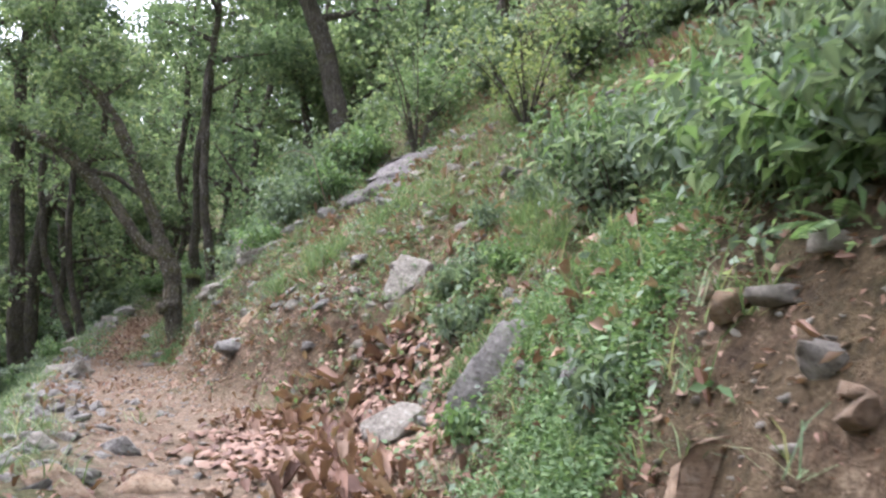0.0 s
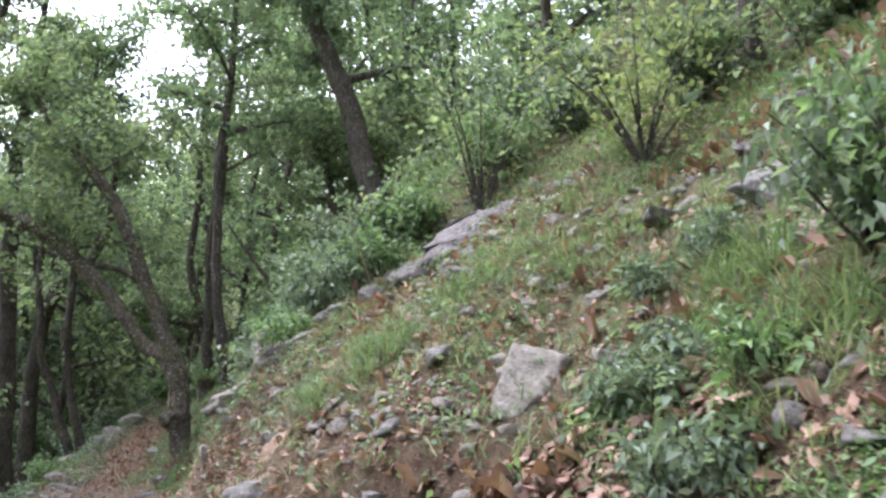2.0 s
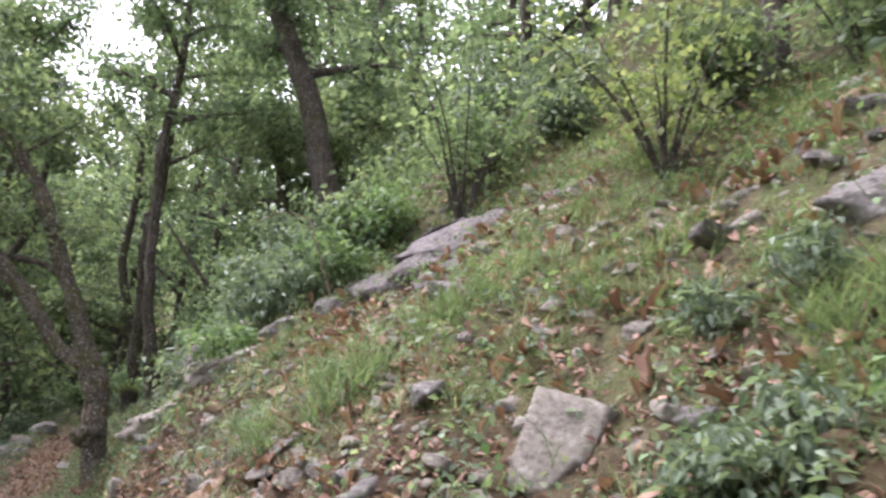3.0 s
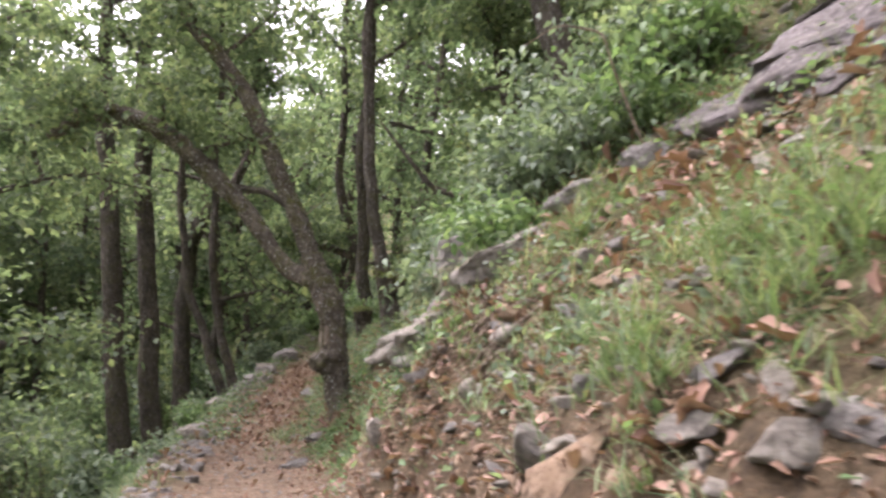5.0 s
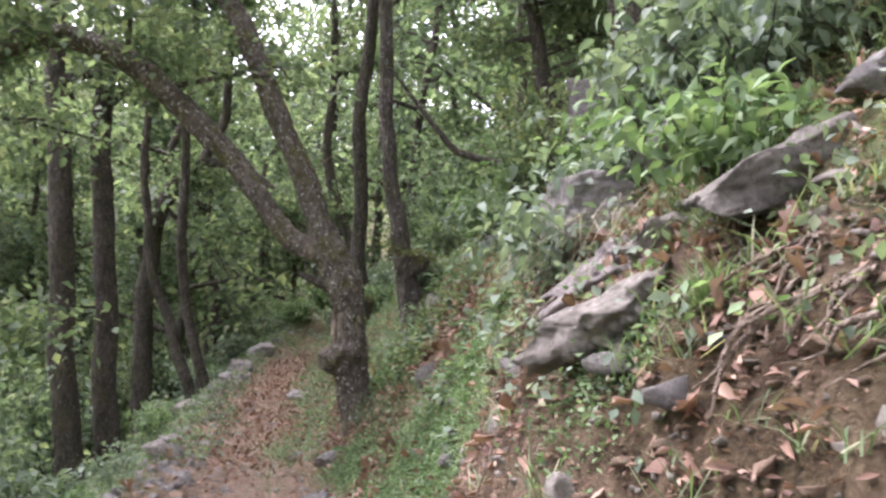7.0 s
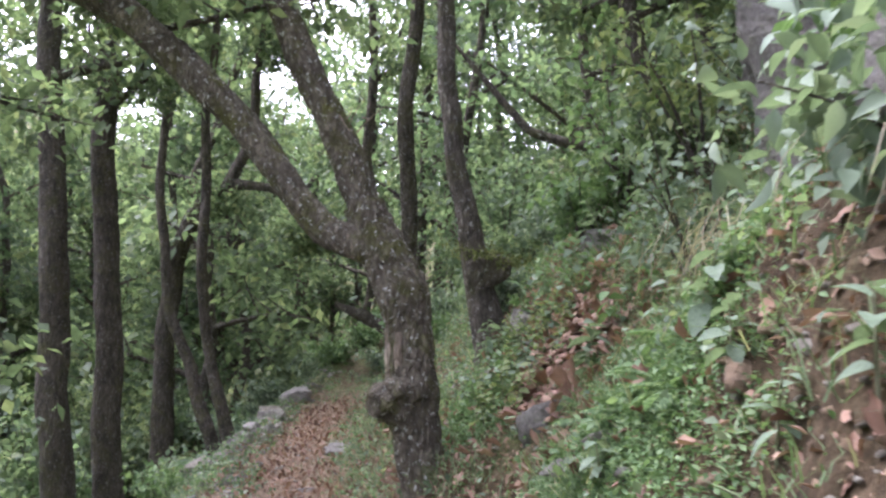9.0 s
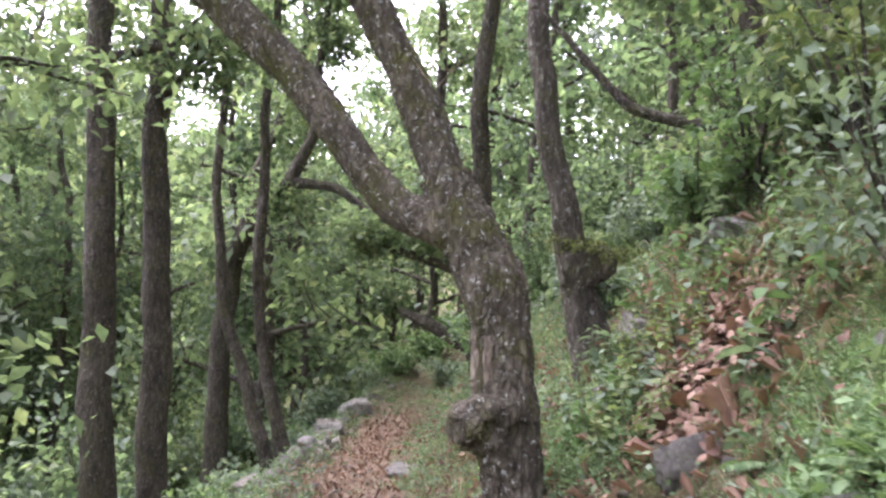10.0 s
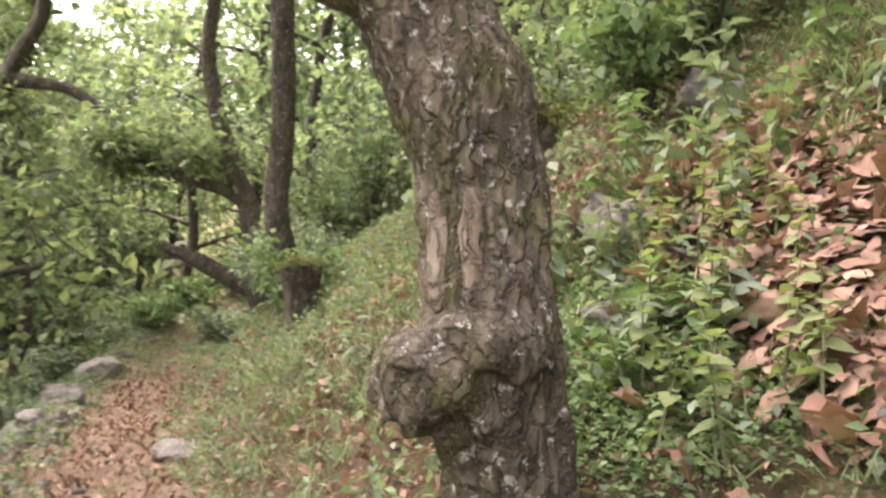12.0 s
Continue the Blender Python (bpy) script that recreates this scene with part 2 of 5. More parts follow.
def turns(yaw, pitch, roll):
    """Turn matrices, many at once: roll about x, then pitch about y, then yaw about z."""
    yaw, pitch, roll = (np.asarray(a, float) for a in (yaw, pitch, roll))
    cy, sy, cp, sp, cr, sr = np.cos(yaw), np.sin(yaw), np.cos(pitch), np.sin(pitch), np.cos(roll), np.sin(roll)
    return np.stack([np.stack([cy * cp, cy * sp * sr - sy * cr, cy * sp * cr + sy * sr], -1),
                     np.stack([sy * cp, sy * sp * sr + cy * cr, sy * sp * cr - cy * sr], -1),
                     np.stack([-sp, cp * sr, cp * cr], -1)], -2)


def spread(template, places, rot, size):
    """Many copies of a template (places, triangles), as one pair."""
    tv, tf = template
    places, size = np.asarray(places, float), np.asarray(size, float)
    if size.ndim == 1:
        size = size[:, None]
    v = np.einsum("nij,nkj->nki", rot, tv[None] * size[:, None, :]) + places[:, None, :]
    f = tf[None] + (np.arange(len(places)) * len(tv))[:, None, None]
    return v.reshape(-1, 3), f.reshape(-1, 3)


def blade(widths, bend=0.3, cup=0.0):
    """A leaf along +x, one long: widths at even steps from stalk to tip; bends down, cups along its midrib."""
    n = len(widths)
    v, f = [], []
    for i, w in enumerate(widths):
        t = i / (n - 1)
        z = -bend * t * t
        v += [(t, w / 2, z + cup * w), (t, 0, z), (t, -w / 2, z + cup * w)]
    for i in range(n - 1):
        a, b = 3 * i, 3 * i + 3
        f += [(a, a + 1, b), (a + 1, b + 1, b), (a + 1, a + 2, b + 1), (a + 2, b + 2, b + 1)]
    return np.array(v, float), np.array(f)


def scrap(width, bend):
    """A small leaf of two triangles."""
    return np.array([(0, 0, 0), (0.5, width / 2, 0.04), (1, 0, -bend), (0.5, -width / 2, 0.04)], float), np.array([(0, 1, 2), (0, 2, 3)])


OVATE = blade((0.03, 0.3, 0.5, 0.54, 0.46, 0.27, 0.02), 0.3, 0.18)
LANCE = blade((0.03, 0.26, 0.3, 0.2, 0.02), 0.3, 0.2)
HEART = blade((0.3, 0.85, 0.8, 0.5, 0.03), 0.2, 0.12)


def crumpled(leaf, seed):
    """A dried leaf: buckled, with an uneven edge."""
    v, f = leaf
    r = np.random.default_rng(seed)
    return v + r.normal(0, 1, v.shape) * (0.02, 0.022, 0.045), f


CURLED = crumpled(blade((0.03, 0.36, 0.56, 0.54, 0.3, 0.02), -0.4, 0.42), 3)
FLATTER = crumpled(blade((0.03, 0.4, 0.6, 0.55, 0.33, 0.02), 0.35, -0.25), 8)
STRAND = (np.array([(0, 0.03, 0), (0, -0.03, 0), (0.5, 0.03, -0.1), (0.5, -0.03, -0.1), (1, 0, -0.55)]), np.array([(0, 1, 2), (1, 3, 2), (2, 3, 4)]))
BROAD = blade((0.06, 0.46, 0.5, 0.28, 0.02), 0.3, 0.18)
SMALL = scrap(0.6, 0.15)
SLIM = scrap(0.35, 0.25)


def tube(points, radii, sides=10, rough=0.0, seed=0, step=0.12, cap=True):
    """A round, tapering limb along a smooth line through points, with knobbly bark."""
    pts, rad = np.asarray(points, float), np.asarray(radii, float)
    run = np.r_[0, np.cumsum(np.linalg.norm(np.diff(pts, axis=0), axis=1))]
    n = max(4, int(run[-1] / step))
    at = np.linspace(0, run[-1], n)
    line = np.stack([np.interp(at, run, pts[:, k]) for k in range(3)], -1)
    for _ in range(max(1, n // 14)):
        line[1:-1] = (line[:-2] + 2 * line[1:-1] + line[2:]) / 4
    rr = np.interp(at, run, rad)
    way = np.gradient(line, axis=0)
    way /= np.linalg.norm(way, axis=1)[:, None] + 1e-9
    side = np.cross(way, np.array([0.31, 0.92, 0.11]))
    side /= np.linalg.norm(side, axis=1)[:, None] + 1e-9
    up = np.cross(side, way)
    a = np.linspace(0, 2 * math.pi, sides, endpoint=False)
    rad2 = np.repeat(rr[:, None], sides, 1)
    if rough:
        k = seed * 1.37
        wob = (np.sin(3 * a[None] + at[:, None] * 2.1 + k) + 0.7 * np.sin(5 * a[None] - at[:, None] * 3.3 + 2 * k) + 0.6 * np.sin(2 * a[None] + at[:, None] * 5.7 + 3 * k))
        rad2 = rad2 * (1 + rough * wob)
    v = line[:, None] + rad2[..., None] * (np.cos(a)[None, :, None] * side[:, None] + np.sin(a)[None, :, None] * up[:, None])
    v = v.reshape(-1, 3)
    i, j = np.meshgrid(np.arange(n - 1), np.arange(sides), indexing="ij")
    p, q = i * sides + j, i * sides + (j + 1) % sides
    f = np.concatenate([np.stack([p, q, q + sides], -1).reshape(-1, 3), np.stack([p, q + sides, p + sides], -1).reshape(-1, 3)])
    if cap:
        v = np.concatenate([v, line[:1], line[-1:]])
        ring = np.arange(sides)
        nxt = (ring + 1) % sides
        f = np.concatenate([f, np.stack([np.full(sides, n * sides), nxt, ring], -1),
                            np.stack([np.full(sides, n * sides + 1), (n - 1) * sides + ring, (n - 1) * sides + nxt], -1)])
    return v, f


def ball(level):
    bm = bmesh.new()
    bmesh.ops.create_icosphere(bm, subdivisions=level, radius=1.0)
    v = np.array([p.co[:] for p in bm.verts])
    f = np.array([[p.index for p in q.verts] for q in bm.faces])
    bm.free()
    return v, f


BALL = {n: ball(n) for n in (1, 2, 3, 4, 5, 6)}


def boulder(level, seed, cuts=16, rough=0.09, boxy=0.75):
    """A broken stone about one across each way: a ball cut by flat faces, with small chips."""
    v, f = BALL[level]
    r = np.random.default_rng(seed)
    v = np.sign(v) * np.abs(v) ** boxy if boxy else v / np.abs(v).max(1)[:, None] * (1 + 0.12 * r.uniform(-1, 1, 3) * v[:, [1, 2, 0]])
    for _ in range(cuts):
        d = r.normal(size=3)
        d /= np.linalg.norm(d)
        lim = r.uniform(0.42, 0.8) if boxy else r.uniform(0.95, 1.3)
        over = np.maximum(v @ d - lim, 0)
        v -= over[:, None] * d
    for k, a in ((2.3, 1.0), (5.1, 0.7), (11.0, 0.5), (23.0, 0.3)):
        ph = r.uniform(0, 6, 3)
        w = np.sin(k * v[:, 0] + ph[0]) * np.sin(k * v[:, 1] * 1.1 + ph[1]) * np.sin(k * v[:, 2] * 0.9 + ph[2])
        v *= (1 + rough * a * w)[:, None]
    if level > 1:
        off = Vector(r.uniform(-50, 50, 3))
        v *= np.array([1 + 1.5 * rough * noise.fractal(Vector(p) * 2.4 + off, 0.75, 2.1, 7) for p in v])[:, None]
    lo, hi = v.min(0), v.max(0)
    return (v - (lo + hi) / 2) / (hi - lo), f


# ---- the ground: one sheet, with the trail, its cut bank, the hill and the valley ----
# the trail: x and height of its middle against y
TRAIL_Y = [-8.0, 0.0, 2.4, 4.4, 7.1, 9.2, 11.7, 13.7, 16.35, 20.0, 22.5, 25.0, 28.0, 31.0, 33.0, 35.0, 38.0, 51.0, 90.0]
TRAIL_X = [1.6, 0.1, -0.55, -1.2, -2.3, -3.5, -4.7, -5.6, -6.8, -8.2, -9.15, -10.1, -11.1, -11.9, -12.0, -11.8, -11.6, -12.5, -20.0]
TRAIL_Z = [-0.1, -0.1, -0.05, 0.0, -0.05, -0.15, -0.38, -0.48, -0.65, -0.76, -0.72, -0.65, -0.56, -0.4, 0.1, 0.6, 1.3, 3.0, 4.5]
# the cut bank beside it, station by station: toe, width, height, slope of the hill above
BANK_S = [0.0, 3.4, 5.2, 7.4, 8.6, 11.2, 12.1, 13.7, 15.0, 16.5, 18.6, 22.0, 30.0]
BANK_TOE = [1.1, 1.2, 1.35, 1.1, 0.5, 0.9, 0.55, 0.8, 1.3, 0.95, 0.7, 0.6, 0.9]
BANK_WIDE = [0.7, 0.8, 1.5, 1.1, 0.5, 0.75, 0.6, 0.75, 1.0, 0.7, 0.6, 0.6, 0.6]
BANK_HIGH = [1.8, 1.6, 1.75, 1.3, 0.65, 1.35, 1.45, 1.75, 2.4, 0.65, 0.85, 1.0, 0.9]
BANK_RISE = [0.7, 0.7, 0.8, 0.9, 0.76, 0.9, 0.8, 1.1, 0.85, 0.85, 0.9, 0.95, 0.8]
SLANT = math.radians(24.0)


def eased(v, knots, values):
    """Piecewise smooth values: a mean of shifted straight interpolations."""
    return sum(np.interp(v + d, knots, values) for d in (-0.6, -0.3, 0.0, 0.3, 0.6)) / 5


def ramp(v, a, b):
    t = np.clip((v - a) / (b - a), 0, 1)
    return t * t * (3 - 2 * t)


def along(x, y):
    """Along the trail, and to the right of its middle, in metres."""
    dx = x - eased(y, TRAIL_Y, TRAIL_X)
    return y - dx * math.cos(SLANT) * math.sin(SLANT) * 0.9, dx * math.cos(SLANT)


def waves(x, y):
    """Gentle unevenness of the ground."""
    h = np.zeros_like(x * 1.0)
    for n, (f, a) in enumerate(((0.35, 0.10), (0.8, 0.06), (1.7, 0.035), (3.3, 0.022), (6.9, 0.013), (13.0, 0.007))):
        p = 1.7 * n + 0.6
        h = h + a * (np.sin(f * (x * 0.8 + y * 0.6) * 2 + p) * np.cos(f * (y * 0.9 - x * 0.5) * 2.3 + 2 * p)
                     + 0.6 * np.sin(f * (1.9 * x - 1.3 * y) + 3 * p))
    return h


def height(x, y):
    x, y = np.asarray(x, float), np.asarray(y, float)
    s, u = along(x, y)
    far = np.clip(s, -5, 60)
    toe, wide = eased(far, BANK_S, BANK_TOE), eased(far, BANK_S, BANK_WIDE)
    high, rise = eased(far, BANK_S, BANK_HIGH), eased(far, BANK_S, BANK_RISE)
    z = eased(np.clip(s, -8, 90), TRAIL_Y, TRAIL_Z)
    past = np.maximum(u - toe - wide, 0)
    hill = high * ramp(u, toe - 0.1, toe + wide + 0.1) + rise * np.minimum(past, 7) + 0.5 * np.clip(past - 7, 0, 40) + 0.1 * np.clip(u, 0, toe)
    left = np.maximum(-u - 1.1, 0)
    drop = -0.85 * np.minimum(left, 5) - 0.35 * np.clip(left - 5, 0, 4) - 0.16 * np.clip(left - 9, 0, 30) + 0.42 * np.clip(left - 48, 0, 160)
    ahead = 0.32 * np.clip(s - 58, 0, 120)
    berm = 0.12 * np.exp(-((u + 1.0) / 0.35) ** 2)
    rough = waves(x, y) * (0.25 + 0.75 * ramp(np.abs(u), 0.5, 1.8))
    hollow = -0.6 * np.exp(-((x - 1.5) / 0.5) ** 2 - ((y - 5.95) / 0.55) ** 2)
    return z + hill + drop + ahead + berm + rough + hollow


def axis(core, reach, lo, hi):
    fine = np.arange(core[0], core[1], reach)
    up, down = [core[1]], [core[0] - reach]
    while up[-1] < hi:
        up.append(up[-1] + reach + (up[-1] - core[1]) * 0.12)
    while down[-1] > lo:
        down.append(down[-1] - reach - (core[0] - down[-1]) * 0.12)
    return np.r_[down[::-1], fine, up]


def make_ground():
    xs, ys = axis((-9.0, 2.6), 0.075, -420, 420), axis((1.6, 22.5), 0.085, -300, 480)
    gx, gy = np.meshgrid(xs, ys)
    gz = height(gx, gy)
    s, u = along(gx, gy)
    near = np.exp(-((gx + 4) ** 2 + (gy - 12) ** 2) / 400)
    gz += near * (0.022 * np.sin(gx * 21 + 3 * np.sin(gy * 9)) * np.sin(gy * 18 + 2 * np.sin(gx * 13)) + 0.035 * ramp(u, 0.6, 1.4) * np.sin(gx * 9 + 2 * np.sin(gy * 5)) * np.sin(gy * 8 + 2 * np.sin(gx * 6)))
    v = np.stack([gx, gy, gz], -1).reshape(-1, 3)
    ny, nx = gx.shape
    i, j = np.meshgrid(np.arange(ny - 1), np.arange(nx - 1), indexing="ij")
    p = (i * nx + j).ravel()
    f = np.stack([p, p + 1, p + nx + 1, p + nx], -1)
    me = mesh_of("ground", v, f, GROUND)
    toe = eased(np.clip(s, -5, 60), BANK_S, BANK_TOE)
    wide = eased(np.clip(s, -5, 60), BANK_S, BANK_WIDE)
    wobble = 0.25 * np.sin(s * 1.7) + 0.15 * np.sin(s * 4.1 + 1)
    fade = 1 - ramp(s, 31, 34)
    trail = fade * ramp(u, -1.1 + wobble * 0.5, -0.6 + wobble * 0.5) * (1 - ramp(u, toe - 0.25 + wobble, toe + 0.25 + wobble))
    bare = ramp(u, toe - 0.2, toe + 0.2) * (1 - ramp(u, toe + wide + wobble, toe + wide + 0.8 + wobble))
    bare = np.maximum(bare, np.exp(-((gx - 1.45) / 0.6) ** 4 - ((gy - 5.9) / 0.65) ** 4))
    meadow = ramp(-u, 9, 20) * (1 - ramp(-u, 60, 80))
    for key, val in (("trail", trail), ("bare", bare * 0.85 * (1 - ramp(s, 22, 28))), ("meadow", meadow)):
        a = me.attributes.new(key, "FLOAT", "POINT")
        a.data.foreach_set("value", val.ravel().astype(np.float32))
    return tagged(new("ground", me), "reddish earth trail under a stony leaf-strewn wooded hillside", "ground", kind="structure")


ground = make_ground()


def on_ground(x, y, lift=0.0):
    return np.stack([x, y, height(x, y) + lift], -1)


def from_trail(s, u):
    """The plan place that lies s along and u to the right of the trail."""
    s, u = np.asarray(s, float), np.asarray(u, float)
    dx = u / math.cos(SLANT)
    y = s + dx * math.cos(SLANT) * math.sin(SLANT) * 0.9
    return eased(y, TRAIL_Y, TRAIL_X) + dx, y


# ---- trees ----
def leaf_cloud(centres, each, wide, size, seed, template=SMALL, flat=0.6):
    """Leaves gathered about twig ends."""
    r = np.random.default_rng(seed)
    c = np.repeat(np.asarray(centres, float), each, 0)
    p = c + r.normal(size=c.shape) * np.array([wide, wide, wide * flat])
    n = len(p)
    return spread(template, p, turns(r.uniform(0, 6.283, n), r.normal(0.35, 0.5, n), r.normal(0, 0.6, n)), r.uniform(0.65, 1.3, n) * size)


def limbs_from(trunk, r0, seed, count, first, reach, rise=0.45):
    """Limbs off a trunk line: a list of (points, radii) and the places of the twig ends."""
    r = np.random.default_rng(seed)
    trunk = np.asarray(trunk, float)
    run = np.r_[0, np.cumsum(np.linalg.norm(np.diff(trunk, axis=0), axis=1))]
    out, ends = [], []
    for k in range(count):
        t = first + (1 - first) * (k + r.uniform(0, 0.8)) / count
        base = np.array([np.interp(t * run[-1], run, trunk[:, a]) for a in range(3)])
        yaw = k * 2.4 + r.uniform(-0.5, 0.5)
        length = reach * (1.15 - 0.7 * t) * r.uniform(0.7, 1.25)
        d = np.array([math.cos(yaw), math.sin(yaw), rise * r.uniform(0.3, 1.6)])
        side = np.array([-math.sin(yaw), math.cos(yaw), 0]) * r.uniform(-0.35, 0.35)
        pts = [base, base + d * length * 0.4 + side * length * 0.3, base + d * length * 0.75 + side * length * 0.2, base + d * length + np.array([0, 0, -0.1 * length])]
        rad = r0 * (0.55 - 0.4 * t) + 0.012
        out.append((pts, [rad, rad * 0.7, rad * 0.4, 0.008]))
        ends += [pts[1] + r.normal(0, 0.25, 3), pts[2], pts[3]]
        for q in range(4):
            b = pts[1] * (1 - q / 4) + pts[3] * (q / 4)
            e = b + r.normal(0, 0.42, 3) * length * 0.5 + np.array([0, 0, 0.12])
            out.append(([b, (b + e) / 2 + r.normal(0, 0.05, 3), e], [rad * 0.35, rad * 0.22, 0.006]))
            ends += [e, (b + e) / 2]
    ends.append(trunk[-1])
    return out, np.array(ends)


def tree(name, trunk, radii, bark, leaves, seed, label, limbs=9, first=0.3, reach=2.6, each=46, puff=0.34, leaf=0.18, sides=12, group="forest trees", extra=(), wiggle=0.07):
    """A tree at the foot of its trunk line: trunk with limbs, and a crown of many leaves."""
    trunk = np.asarray(trunk, float)
    foot = trunk[0].copy()
    thing = tagged(new(name), label, "tree", group)
    thing.matrix_world = Matrix.Translation(foot)
    rel = trunk - foot
    r = np.random.default_rng(seed + 400)
    cuts = np.linspace(0, 1, 4 * (len(rel) - 1) + 1) * (len(rel) - 1)
    radii = np.interp(cuts, np.arange(len(rel)), radii)
    rel = np.stack([np.interp(cuts, np.arange(len(rel)), rel[:, k]) for k in range(3)], -1)
    rel[1:, :2] += r.normal(0, wiggle, (len(rel) - 1, 2))
    flare = np.array(radii, float)
    low = np.r_[[rel[0] - (0, 0, 0.25)], rel]
    pieces = [tube(low, np.r_[flare[0] * 1.5, flare], sides, 0.06, seed, 0.22)]
    branch, ends = limbs_from(rel, float(flare[0]), seed, limbs, first, reach)
    for pts, rad in extra:
        pts = np.asarray(pts, float) - foot
        pieces.append(tube(pts, rad, 10, 0.06, seed + 5))
        more, tips = limbs_from(pts, rad[0] * 0.6, seed + 9, 4, 0.6, reach * 0.5)
        branch, ends = branch + more, np.r_[ends, tips]
    for pts, rad in branch:
        pieces.append(tube(pts, rad, 4, 0, 0, 0.4, False))
    part("trunk", mesh_of("trunk", *bundle(pieces), bark), thing)
    part("crown", mesh_of("crown", *leaf_cloud(ends, each, puff, leaf, seed), leaves), thing)
    return thing


FOREST = "forest trees"


def g(x, y):
    return float(height(x, y))


def bark_plates(v, line, strength, scale):
    """Pushes bark out in plates with cracks between them, away from a limb's axis line."""
    line = np.asarray(line, float)
    out = v.copy()
    for k, p in enumerate(v):
        d = np.abs(line[:, 2] - p[2])
        c = line[int(d.argmin())]
        way = Vector((p[0] - c[0], p[1] - c[1], 0.25 * (p[2] - c[2])))
        if way.length > 1e-4:
            way.normalize()
        q = Vector((p[0] * scale, p[1] * scale, p[2] * scale * 0.2))
        near = noise.voronoi(q)[0]
        push = min(near[1] - near[0], 0.5) * 1.4 - 0.35 + 0.6 * noise.noise(q * 0.35) + 0.3 * noise.noise(q * 2.5)
        out[k] = p + np.array(way) * push * strength
    return out


def old_tree():
    """The forked, leaning old tree beside the trail, with its burl and bare scar."""
    foot = Vector((-6.5, 18.8, g(-6.5, 18.8) - 0.02))
    thing = tagged(new("old_tree"), "gnarled forked old tree with lichened bark and a burl", "tree")
    thing.matrix_world = Matrix.Translation(foot)
    f = np.array(foot)
    trunk = np.array([(-6.42, 18.82, -0.75), (-6.5, 18.8, -0.3), (-6.57, 18.8, 0.22), (-6.63, 18.8, 0.6), (-6.66, 18.8, 0.9), (-6.68, 18.8, 1.2), (-6.74, 18.8, 1.45), (-6.88, 18.82, 1.75), (-7.02, 18.84, 2.0), (-7.1, 18.86, 2.22)])
    rad = [0.25, 0.19, 0.185, 0.225, 0.2, 0.195, 0.225, 0.215, 0.19, 0.17]
    left = np.array([(-6.8, 18.8, 1.62), (-6.96, 18.79, 1.8), (-7.13, 18.76, 1.88), (-7.38, 18.72, 1.96), (-7.63, 18.7, 2.24), (-7.92, 18.7, 2.64), (-8.25, 18.7, 3.05), (-8.9, 18.68, 3.66), (-9.4, 18.66, 4.1), (-9.98, 18.64, 4.43), (-10.5, 18.6, 4.6), (-11.04, 18.55, 4.62), (-11.68, 18.5, 4.2)])
    lrad = [0.08, 0.14, 0.145, 0.14, 0.13, 0.13, 0.14, 0.15, 0.15, 0.15, 0.15, 0.15, 0.09]
    right = np.array([(-6.98, 18.84, 1.85), (-7.14, 18.88, 2.3), (-7.3, 18.9, 2.7), (-7.47, 18.9, 3.1), (-7.72, 18.9, 3.6), (-8.02, 18.9, 4.3), (-8.37, 18.9, 4.98), (-8.9, 18.9, 5.65), (-9.45, 18.9, 6.2), (-10.2, 18.9, 7.05), (-10.7, 18.9, 8.2)])
    rrad = [0.16, 0.15, 0.145, 0.14, 0.145, 0.14, 0.13, 0.12, 0.105, 0.08, 0.03]
    v, q = tube(trunk - f, rad, 72, 0.035, 1, 0.013)
    part("trunk", mesh_of("trunk", bark_plates(v, trunk - f, 0.034, 15.0), q, BARK_OLD), thing)
    for n, (line, rr) in enumerate(((left, lrad), (right, rrad))):
        v, q = tube(line - f, rr, 40, 0.05, 3 + n, 0.03)
        part("limb", mesh_of("limb", bark_plates(v, line - f, 0.024, 13.0), q, BARK_OLD), thing)
    lumps = []
    for at, k in (((-6.8, 18.7, 0.57), (0.2, 0.19, 0.16)), ((-6.68, 18.66, 0.66), (0.2, 0.15, 0.13)), ((-6.87, 18.68, 0.52), (0.1, 0.11, 0.09)), ((-6.7, 18.66, 0.5), (0.14, 0.11, 0.1)), ((-6.9, 18.72, 0.64), (0.09, 0.1, 0.085))):
        v, q = BALL[4]
        lumps.append((v * k + np.array(at) - f, q))
    b, q = bundle(lumps)
    b = b + 0.03 * np.sin(b[:, [1]] * 31) * np.sin(b[:, [2]] * 27 + 1) * np.sin(b[:, [0]] * 29)
    part("burl", mesh_of("burl", bark_plates(b, trunk - f, 0.025, 20.0), q, BARK_OLD), thing, "knotty round burl on the trunk")
    for dx, dz, tall, wide in ((-0.12, 0.02, 0.2, 0.04), (-0.035, 0.03, 0.19, 0.045)):
        s, q = BALL[3]
        s = s * (wide, 0.045, tall) + np.array((-6.68 + dx, 18.618 + abs(dx) * 0.5, 0.93 + dz)) - f
        s = s + 0.006 * np.sin(s[:, [0]] * 120) * (1, 0.6, 0)
        part("bare_scar", mesh_of("bare_scar", s, q, SCAR_WOOD), thing, "pale bare wood where bark is gone")
    tips = []
    for n, line in enumerate((left, right)):
        more, ends = limbs_from(line - f, 0.1, 40 + n, 7, 0.5, 1.9, 0.7)
        for p, r in more:
            part("branch", mesh_of("branch", *tube(p, r, 6, 0, 0, 0.2, False), BARK_GREY), thing)
        tips.append(ends)
    r = np.random.default_rng(5)
